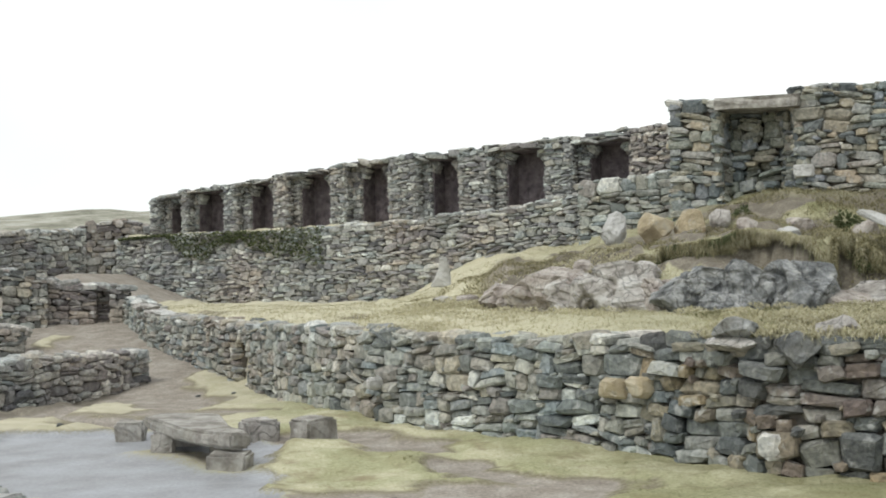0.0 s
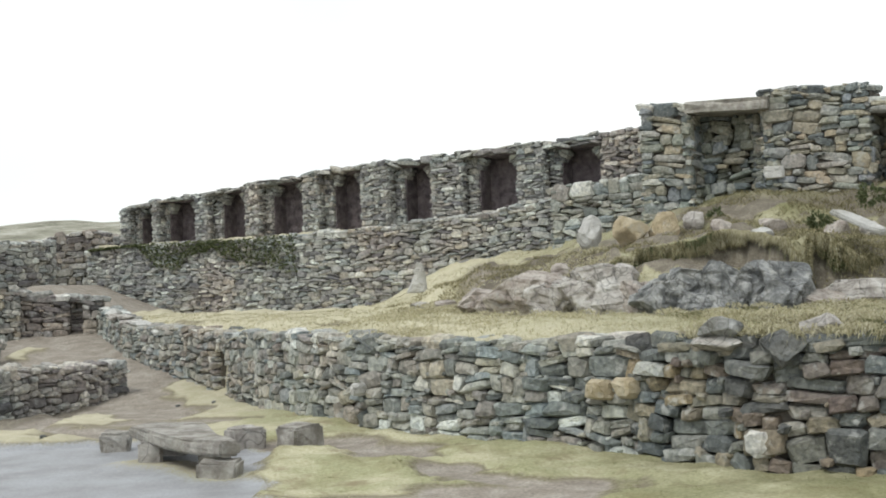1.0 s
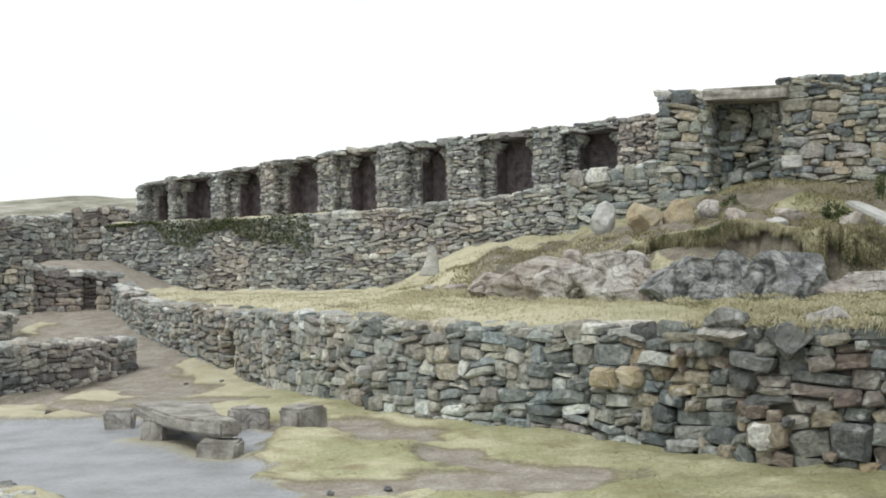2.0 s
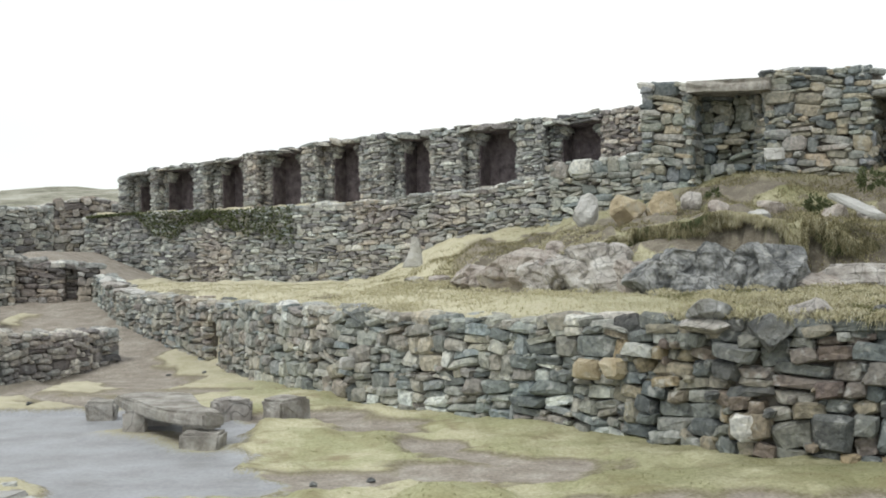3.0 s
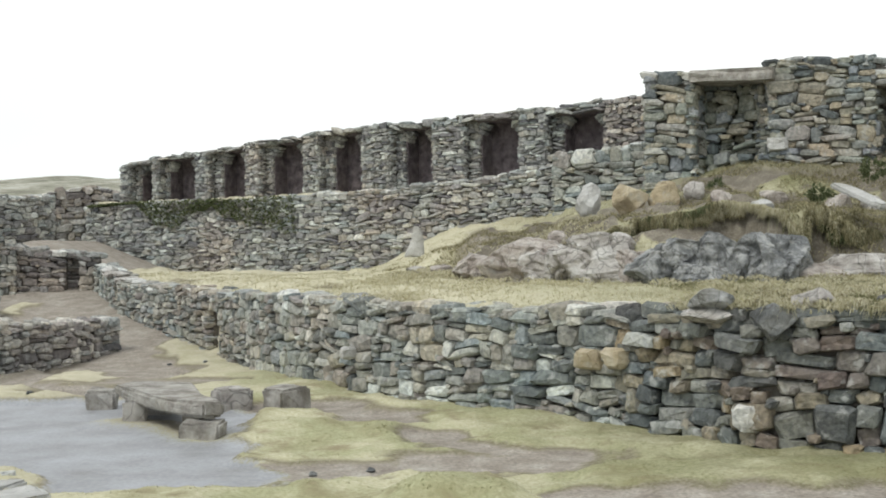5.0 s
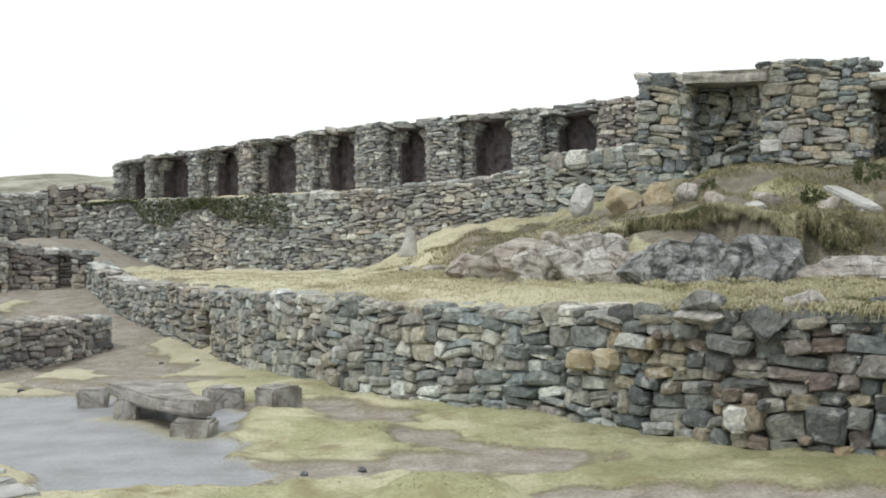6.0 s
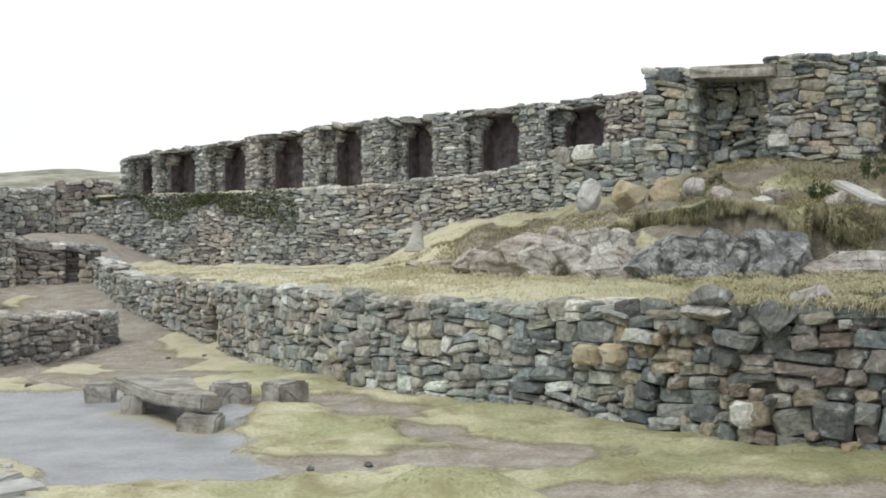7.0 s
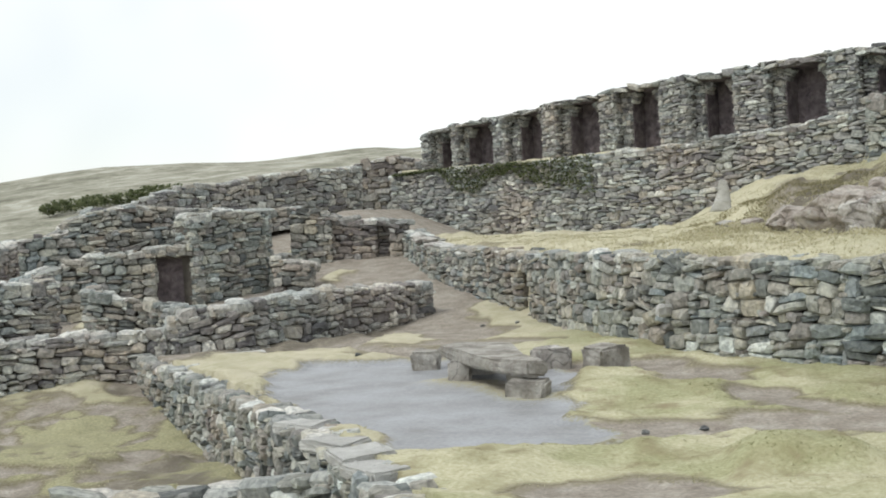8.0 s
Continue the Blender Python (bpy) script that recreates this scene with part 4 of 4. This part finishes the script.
PINKISH, PALE_TOP, BLUISH = "pinkish weathered bedrock lump in the bank", "grey cracked bedrock with a pale flat top", "bluish dark bedrock face below the grass bank"
for k, (x, y, z, w, h, mat, turn, say) in enumerate(((.3, 20.6, 1.78, .95, .62, ROCK_TAN, -35, PINKISH), (.95, 19.9, 1.84, 1.1, .9, ROCK_TAN, -20, PINKISH), (1.5, 19.5, 1.8, .9, .85, ROCK_GREY, -40, PINKISH),
        (2.1, 19.0, 1.85, 1.25, .98, ROCK_GREY, -12, PALE_TOP), (2.62, 18.75, 1.72, .6, .7, ROCK_TAN, 20, PINKISH), (3.15, 18.1, 1.76, 1.15, 1.0, ROCK_BLUE, -20, BLUISH),
        (3.95, 18.0, 1.8, 1.15, 1.08, ROCK_BLUE, 8, BLUISH), (4.65, 17.95, 1.82, 1.1, .95, ROCK_BLUE, -15, BLUISH), (3.55, 17.65, 1.58, .8, .5, ROCK_BLUE, -40, BLUISH),
        (6.3, 18.5, 1.66, 1.7, .62, ROCK_GREY, -12, "grey flat-topped bedrock in the bank"), (5.35, 18.1, 1.66, .6, .4, ROCK_TAN, -50, PINKISH))):
    outcrop(say, (x, y, z), (w * 1.12, 1.1, h), 20 + k, mat, turn, (k * 7) % 19 - 6)
rock("boulder", "pale grey boulder on the grass bank", "boulder", (2.35, 23.4, 3.12), (.58, .5, .72), 7, ROCK_PALE, 10, .08)
rock("boulder", "ochre boulder on the grass bank", "boulder", (3.15, 23.4, 3.12), (.75, .55, .68), 8, ROCK_OCHRE, 0, .06)
rock("boulder", "tan boulder on the grass bank", "boulder", (3.85, 23.4, 3.2), (.66, .5, .72), 9, ROCK_OCHRE, -25, .08)
rock("boulder", "grey boulder on the grass bank", "boulder", (4.5, 23.7, 3.25), (.5, .45, .5), 10, ROCK_GREY, 0, .1)
for x, y, z, w, h, seed, mat, turn, say in ((2.62, 11.62, 1.36, .62, .17, 12, ROCK_GREY, -38, "flat grey slab on the wall top"), (2.64, 11.62, 1.52, .48, .24, 13, ROCK_BLUE, -20, "large bluish grey boulder on the wall top"),
        (3.14, 11.12, 1.34, .52, .44, 14, ROCK_BLUE, -42, "dark angular boulder on the wall top"), (3.6, 11.3, 1.5, .5, .3, 15, ROCK_GREY, -20, "large grey boulder on the wall top"),
        (4.2, 10.9, 1.48, .42, .26, 16, ROCK_BLUE, 0, "dark grey boulder with a pale top on the wall top"), (4.6, 10.5, 1.5, .5, .3, 17, ROCK_BLUE, -30, "dark grey boulder on the wall top")):
    rock("wall_boulder", say, "boulder", (x, y, z), (w, .42, h), seed, mat, turn, .07, 12)


for k, (px, py, w, h, mat, say) in enumerate(((5.3, 21.6, .55, .4, ROCK_PALE, "pale"), (5.8, 21.4, .45, .3, ROCK_PALE, "pale"), (4.7, 22.2, .6, .45, ROCK_TAN, "tan"), (6.9, 22.3, .7, .5, ROCK_TAN, "tan"), (7.5, 22.0, .6, .45, ROCK_GREY, "grey"), (5.9, 23.2, .7, .4, ROCK_TAN, "tan"),
        (-.55, 21.9, .55, .34, ROCK_TAN, "tan"), (.05, 21.45, .6, .42, ROCK_TAN, "tan"), (-1.0, 22.7, .5, .26, ROCK_GREY, "grey"), (.5, 21.9, .5, .34, ROCK_TAN, "tan"), (1.0, 21.3, .62, .42, ROCK_GREY, "grey"), (1.6, 20.9, .55, .4, ROCK_TAN, "tan"))):
    q = float(height(np.array([px]), np.array([py]))[0])
    rock("bank_stone", say + " half-buried stone on the grass bank", "stone", (px, py, q + .08), (w, .45, h), 91 + k, mat, k * 37, .1, 9)


# ---- stone table and seats ----
def slab(name, label, poly, thick, m, seed, mat):
    bm = prism(poly, -thick / 2, thick / 2, seed, .025)
    bmesh.ops.transform(bm, matrix=m, verts=bm.verts)
    return tagged(part(name, bm, mat), label, "stone slab")


slab("upright_slab", "tall pale stone slab standing before the wall", [(-.26, -.4), (.2, -.4), (.18, .0), (.12, .28), (-.04, .32), (-.08, .0), (-.16, -.2)], .16,
     Matrix.Translation((-1.28, 26.2, 2.44)) @ Matrix.Rotation(radians(5), 4, "Z") @ Matrix.Rotation(radians(90), 4, "X"), 11, ROCK_PALE)
slab("fallen_slab", "long pale stone slab lying on the bank", [(-.66, -.14), (.5, -.16), (.66, -.05), (.62, .13), (-.6, .15)], .08,
     Matrix.Translation((6.3, 18.9, 2.93)) @ Matrix.Rotation(radians(-72), 4, "Z") @ Matrix.Rotation(radians(19), 4, "Y"), 12, ROCK_PALE)
table = tagged(new("stone_table"), "low stone table, one rough slab on stone blocks", "table")
table.location = (-3.4, 13.4, 0)
def local(poly):
    return [(x + 3.4, y - 13.4) for x, y in poly]
part("tabletop", prism(local([(-4.28, 14.25), (-3.5, 12.95), (-2.66, 12.2), (-2.5, 12.36), (-2.95, 13.2), (-3.35, 14.45), (-3.8, 14.75), (-4.2, 14.68)]), .29, .45, 1), TABLE_STONE, table, "rough weathered stone slab")
def square(x, y, w, d, turn):
    c, s = math.cos(radians(turn)), math.sin(radians(turn))
    return [(x + c * a * w - s * b * d, y + s * a * w + c * b * d) for a, b in ((-.5, -.5), (.5, -.5), (.5, .5), (-.5, .5))]
part("leg", prism(local(square(-3.86, 13.62, .28, .34, 15)), -.05, .33, 2), ROCK_GREY, table, "pale upright stone block")
part("footing", prism(local(square(-3.35, 13.35, .5, .25, -25)), -.05, .09, 9), ROCK_TAN, table, "low earthy stone between the legs")
part("leg", prism(local(square(-2.93, 13.0, .27, .3, -20)), -.05, .33, 3), TABLE_STONE, table)
part("leg", prism(local(square(-3.75, 14.4, .3, .3, 5)), -.05, .33, 4), TABLE_STONE, table)
SEATS = "stone seats round the table"
tagged(part("stone_stool", prism(square(-2.73, 12.3, .46, .3, -6), -.05, .25, 33, .03), TABLE_STONE), "low rounded stone block used as a seat beside the table", "stone stool", SEATS)
tagged(part("stone_stool", prism([(-2.48, 14.35), (-2.16, 14.05), (-1.88, 14.6), (-2.24, 14.88)], -.04, .39, 6, .035), TABLE_STONE), "large squared stone block used as a seat", "stone stool", SEATS)
tagged(part("stone_stool", prism(square(-2.92, 14.7, .4, .5, 30), -.04, .35, 7, .03), ROCK_GREY), "low slanting stone seat behind the table", "stone stool", SEATS)
tagged(part("stone_stool", prism(square(-4.68, 14.95, .38, .38, 10), -.04, .33, 8, .04), TABLE_STONE), "small squared stone seat on the grass", "stone stool", SEATS)
# flat stones on the ground and along the court's edge
for k, (x, y, z, w, d, turn, say) in enumerate([(-8.35, 17.0, .1, .7, .35, 25, "pale flat stone beside the low wall"), (-6.5, 14.2, .02, .3, .16, 10, "small pale flat stone on the grass"),
        (-4.55, 10.35, .06, .55, .4, -20, "pale flat paving slab at the court's edge"), (-4.05, 9.95, .06, .5, .3, 5, "pale flat paving slab at the court's edge"),
        (-3.85, 9.35, .07, .55, .4, -25, "pale flat paving slab at the court's edge"), (-3.4, 8.75, .08, .5, .5, -50, "pale flat paving slab at the court's edge"),
        (-3.05, 8.15, .08, .5, .4, -40, "pale flat paving slab at the court's edge")]):
    tagged(part("flat_stone", prism(square(x, y, w, d, turn), z - .06, z + .05, 20 + k, .02), ROCK_PALE), say, "flat stone")


# ---- plants ----
def blades(name, label, category, spots, tall, wide, mat, seed, lean=.5):
    """Many single blades on the given spots, as one mesh."""
    r = np.random.default_rng(seed)
    n = len(spots)
    a = r.uniform(0, 2 * np.pi, n)
    h, w = tall * r.uniform(.5, 1.3, n), wide * r.uniform(.6, 1.4, n)
    dx, dy = np.cos(a) * w / 2, np.sin(a) * w / 2
    b = r.uniform(0, 2 * np.pi, n)
    tip = spots + np.stack([np.cos(b) * h * lean * r.uniform(.2, 1, n), np.sin(b) * h * lean * r.uniform(.2, 1, n), h], 1)
    base = np.stack([dx, dy, np.zeros(n)], 1)
    co = np.stack([spots - base, spots + base, tip], 1).reshape(-1, 3)
    me = bpy.data.meshes.new(name)
    me.vertices.add(3 * n)
    me.vertices.foreach_set("co", co.ravel())
    me.loops.add(3 * n)
    me.loops.foreach_set("vertex_index", np.arange(3 * n, dtype=np.int32))
    me.polygons.add(n)
    me.polygons.foreach_set("loop_start", np.arange(0, 3 * n, 3, dtype=np.int32))
    me.update()
    me.materials.append(mat)
    return tagged(new(name, me), label, category, kind="stuff")


def grass_spots(box, n, seed, keep=.5):
    r = np.random.default_rng(seed)
    x, y = r.uniform(box[0], box[1], n), r.uniform(box[2], box[3], n)
    earth, screed, hill, brow = masks(x, y)
    clump = wobble(x, y, 2.6, 40) * .3
    ok = (np.maximum(earth, screed) + clump < keep) & (hill < .5) & (brow < .4)
    x, y = x[ok], y[ok]
    return np.stack([x, y, height(x, y) - .01], 1)


court = np.concatenate([grass_spots((-9, 5, 7.5, 13), 70000, 1), grass_spots((-9, 2.5, 13, 20), 30000, 2)])
line_y = np.interp(court[:, 0], [p[0] for p in LOWER], [p[1] for p in LOWER])
blades("short_grass", "short dry yellow-green grass in the court", "grass", court[court[:, 1] < line_y], .017, .012, GRASS, 3, 2.2)
bank = grass_spots((-9, 9, 10.5, 30), 170000, 4, .6)
line_y = np.interp(bank[:, 0], [p[0] for p in LOWER], [p[1] for p in LOWER])
bank = bank[(bank[:, 1] > line_y + .45) & (bank[:, 2] < 3.8)]
blades("terrace_grass", "dry yellow grass on the terrace and bank", "grass", bank, .045, .014, STRAW, 5, 1.0)
r = np.random.default_rng(8)
x, y = r.uniform(-3, 9, 160000), r.uniform(13, 27, 160000)
m = off_line(x, y, FOOT)
tuft = wobble(x, y, .8, 31, 4) + .5 * wobble(x, y, 2.2, 33)
ok = (m > .8) & (m < 5.5 + np.clip(x - 2.5, 0, 3)) & (tuft > -.05) & (x > -2.2) & ~((lip(x, y)[1] > .1) & (lip(x, y)[0] < .1) & (lip(x, y)[0] > -.9))
x, y = x[ok], y[ok]
blades("tussock_grass", "long brownish tussock grass along the bank's brow", "grass", np.stack([x, y, height(x, y) - .02], 1), .08, .022, TUSSOCK, 9, 1.4)


def leaves(name, label, category, spots, size, mat, seed, kind="", broad=.5):
    """A mass of small crooked leaves on the given spots."""
    r = np.random.default_rng(seed)
    n = len(spots)
    u = r.normal(0, 1, (n, 3))
    u /= np.linalg.norm(u, axis=1)[:, None]
    v = np.cross(u, r.normal(0, 1, (n, 3)))
    v /= np.linalg.norm(v, axis=1)[:, None]
    s = size * r.uniform(.5, 1.3, (n, 1))
    co = np.stack([spots - u * s, spots + v * s * broad, spots + u * s, spots - v * s * broad], 1).reshape(-1, 3)
    me = bpy.data.meshes.new(name)
    me.from_pydata(co.tolist(), [], np.arange(4 * n).reshape(-1, 4).tolist())
    me.materials.append(mat)
    return tagged(new(name, me), label, category, kind=kind)


r = np.random.default_rng(15)
s = r.uniform(-.6, 7.6, 3600)
top = np.interp(s, [p[0] for p in UPPER], [p[1] for p in UPPER])
hang = 1.0 * np.clip(wobble(s, s * 0, .7, 3) * .8 + .55, .05, 1.1) * r.uniform(0, 1, len(s))
p = A0 + AD * s[:, None] + AN * (-.8 - r.uniform(0, .16, len(s)))[:, None]
leaves("creeper", "dark green plants hanging over the terrace wall", "plant", np.stack([p[:, 0], p[:, 1], top + .05 - hang], 1), .05, CREEPER, 16, "stuff")


def strands(name, label, spots, out, long, wide, mat, seed, fall=.7, rise=.15):
    """Long grass that leaves its spot outwards and bends over under its own weight."""
    r = np.random.default_rng(seed)
    n = len(spots)
    L = long * r.uniform(.45, 1.3, (n, 1))
    away = out + r.normal(0, .8, (n, 3)) * (1, 1, 0)
    away /= np.linalg.norm(away, axis=1)[:, None] + 1e-6
    side = np.stack([-away[:, 1], away[:, 0], r.normal(0, .3, n)], 1) * (wide * r.uniform(.6, 1.4, (n, 1)) / 2)
    up = np.array((0, 0, 1.0))
    p1 = spots + away * L * .4 + up * L * rise
    p2 = spots + away * L * .68 + up * L * (rise - fall * r.uniform(.3, 1, (n, 1)))
    co = np.stack([spots - side, spots + side, p1 + side, p1 - side, p2], 1).reshape(-1, 3)
    k = np.arange(n)[:, None] * 5
    me = bpy.data.meshes.new(name)
    me.from_pydata(co.tolist(), [], (k + (0, 1, 2, 3)).tolist() + (k + (3, 2, 4)).tolist())
    me.materials.append(mat)
    return tagged(new(name, me), label, "grass", kind="stuff")


r = np.random.default_rng(25)
x = r.uniform(2.2, 6.6, 34000)
y = np.interp(x, [2.2, 3.0, 3.6, 4.5, 5.4, 5.9, 6.6], [19.9, 19.7, 19.5, 19.4, 19.2, 19.0, 18.4]) - .55 * wobble(x, x * 0, 1.5, 61, 5)
down = r.uniform(0, 1, len(x)) ** 1.3 * (.06 + lip(x, y)[1] * .8) * np.clip(.8 + .7 * wobble(x, x * 0 + 3, 2.0, 62, 4), .1, 1.3)
edge = np.stack([x, y + .06 - r.uniform(0, .1, len(x)), height(x, y + .25) + .02 - down], 1)
green = wobble(x, down * 3, 1.3, 66) + down * 2.2 + r.normal(0, .25, len(x))
for ok, mat, name, say in ((green > .7, CREEPER, "moss_edge", "dark green plants hanging under the bank's edge"), ((green <= .7) & (green > -.05), TUSSOCK, "turf_edge", "tufts of olive brown grass hanging over the bank's edge"),
                           (green <= -.05, STRAW, "straw_edge", "pale dry grass on the bank's edge")):
    strands(name, say, edge[ok], np.array((0, -1.0, 0)), .14, .016, mat, 26 + len(name), .8)


r = np.random.default_rng(91)
x = r.uniform(2.5, 6.0, 7000)
over = np.clip(wobble(x, x * 0 + 5, 1.7, 70, 3) * 1.5 + .1, 0, 1)
x, over = x[over > .1], over[over > .1]
y = np.interp(x, [p[0] for p in LOWER], [p[1] for p in LOWER]) + r.uniform(-.06, .35, len(x))
z = np.interp(x, [p[0] for p in LOWER], [p[3] for p in LOWER]) + .05 + .1 * over * r.uniform(0, 1, len(x))
spill = np.stack([x, y, z], 1)
fresh = wobble(x, y, 2.0, 75) + r.normal(0, .3, len(x)) > .35
for ok, mat, say in ((fresh, GRASS, "olive green grass spilling over the wall top"), (~fresh, STRAW, "pale dry grass spilling over the wall top")):
    strands("wall_grass", say, spill[ok], np.array((-.5, -.85, 0)), .2, .013, mat, 92, .6, .12)


def clumps(box, many, each, spread, seed):
    """Spots in round clumps on the terrace, and the way out of each clump."""
    r = np.random.default_rng(seed)
    c = np.stack([r.uniform(box[0], box[1], many), r.uniform(box[2], box[3], many)], 1)
    line = np.interp(c[:, 0], [p[0] for p in LOWER], [p[1] for p in LOWER])
    c = c[c[:, 1] > line + .12]
    d = r.normal(0, 1, (len(c), each, 2)) * spread * r.uniform(.5, 1.2, (len(c), 1, 1))
    p = (c[:, None] + d).reshape(-1, 2)
    line = np.interp(p[:, 0], [q[0] for q in LOWER], [q[1] for q in LOWER])
    top = np.interp(p[:, 0], [q[0] for q in LOWER], [q[3] for q in LOWER])
    z = np.where(p[:, 1] < line + .55, top + .02, height(p[:, 0], p[:, 1]))
    heap = np.exp(-(d ** 2).sum(2) / (2 * spread ** 2)).ravel() * .09
    ok = p[:, 1] > line - .1
    return np.stack([p[:, 0], p[:, 1], z + heap], 1)[ok], np.concatenate([d.reshape(-1, 2) / spread, np.zeros((len(p), 1))], 1)[ok]


for box, many, each, spread, long, mat, seed, say in (((2.6, 7, 10.2, 13.0), 190, 150, .15, .13, STRAW, 81, "pale straw tussocks along the wall top"), ((2.8, 8, 13.5, 17.6), 90, 150, .22, .1, STRAW, 82, "pale straw tussocks on the terrace"),
                                                   ((2.8, 8, 10.6, 17.5), 36, 130, .16, .09, GRASS, 83, "olive grass tussocks on the terrace"), ((-3, 2.6, 15.5, 20), 60, 90, .2, .07, STRAW, 84, "low straw tufts on the terrace"),
                                                   ((5.4, 9, 17.6, 20), 60, 140, .2, .12, TUSSOCK, 85, "brown tussocks round the bedrock"), ((-1.6, 2.4, 20.4, 22.6), 60, 140, .2, .1, STRAW, 86, "straw tussocks on the bank's crest")):
    spots, out = clumps(box, many, each, spread, seed)
    strands("tussocks", say, spots, out, long, .013, mat, seed, .55, .4)


def bush(at, size, seed, n=500, leaf=.045, say="small dark green bush on the bank"):
    r = np.random.default_rng(seed)
    q = r.normal(0, 1, (n, 3))
    q /= np.linalg.norm(q, axis=1)[:, None]
    q *= r.uniform(.55, 1, (n, 1)) * (1 + .3 * np.sin(q[:, :1] * 5 + seed))
    q = q * np.array(size) / 2 + np.array(at)
    leaves("bush", say, "bush", q, leaf, CREEPER, seed)


bush((5.0, 24.2, 3.4), (.45, .4, .4), 1, 300)
bush((6.1, 20.6, 3.05), (.5, .4, .3), 2, 300)
bush((7.7, 22.5, 3.6), (.9, .6, .4), 3)
for k in range(9):
    bx, by = -31.4 + k * .26, 46.4 + k * .8
    q = float(height(np.array([bx]), np.array([by]))[0])
    bush((bx, by, q + .35), (1.1 + .5 * (k % 3), 1.0, .4 + .15 * (k % 2)), 40 + k, 420, .085, "dark low shrub on the far slope")
for k, (px, py) in enumerate(((-5.3, 20.6), (-4.6, 20.3), (-1.2, 10.1), (-.7, 10.3), (-5.9, 15.6), (-1.4, 23.0))):
    q = float(height(np.array([px]), np.array([py]))[0])
    rock("pebble", "small dark loose stone on the ground", "stone", (px, py, q + .015), (.11, .09, .06), 60 + k, ROCK_BLUE, k * 40, .1, 4)
for k, (px, py, pz, w, h) in enumerate(((-7.75, 25.9, 1.62, .6, .16), (-7.4, 25.5, 1.6, .5, .14), (-8.2, 26.6, 1.74, .55, .18), (-8.5, 27.3, 1.85, .5, .2), (-7.9, 26.3, 1.74, .5, .14), (-7.2, 25.2, 1.58, .4, .12))):
    rock("loose_slab", "pale flat stone lying loose on the wall end", "stone slab", (px, py, pz), (w, .4, h), 80 + k, ROCK_PALE if k % 2 else ROCK_GREY, k * 33, .06, 8)
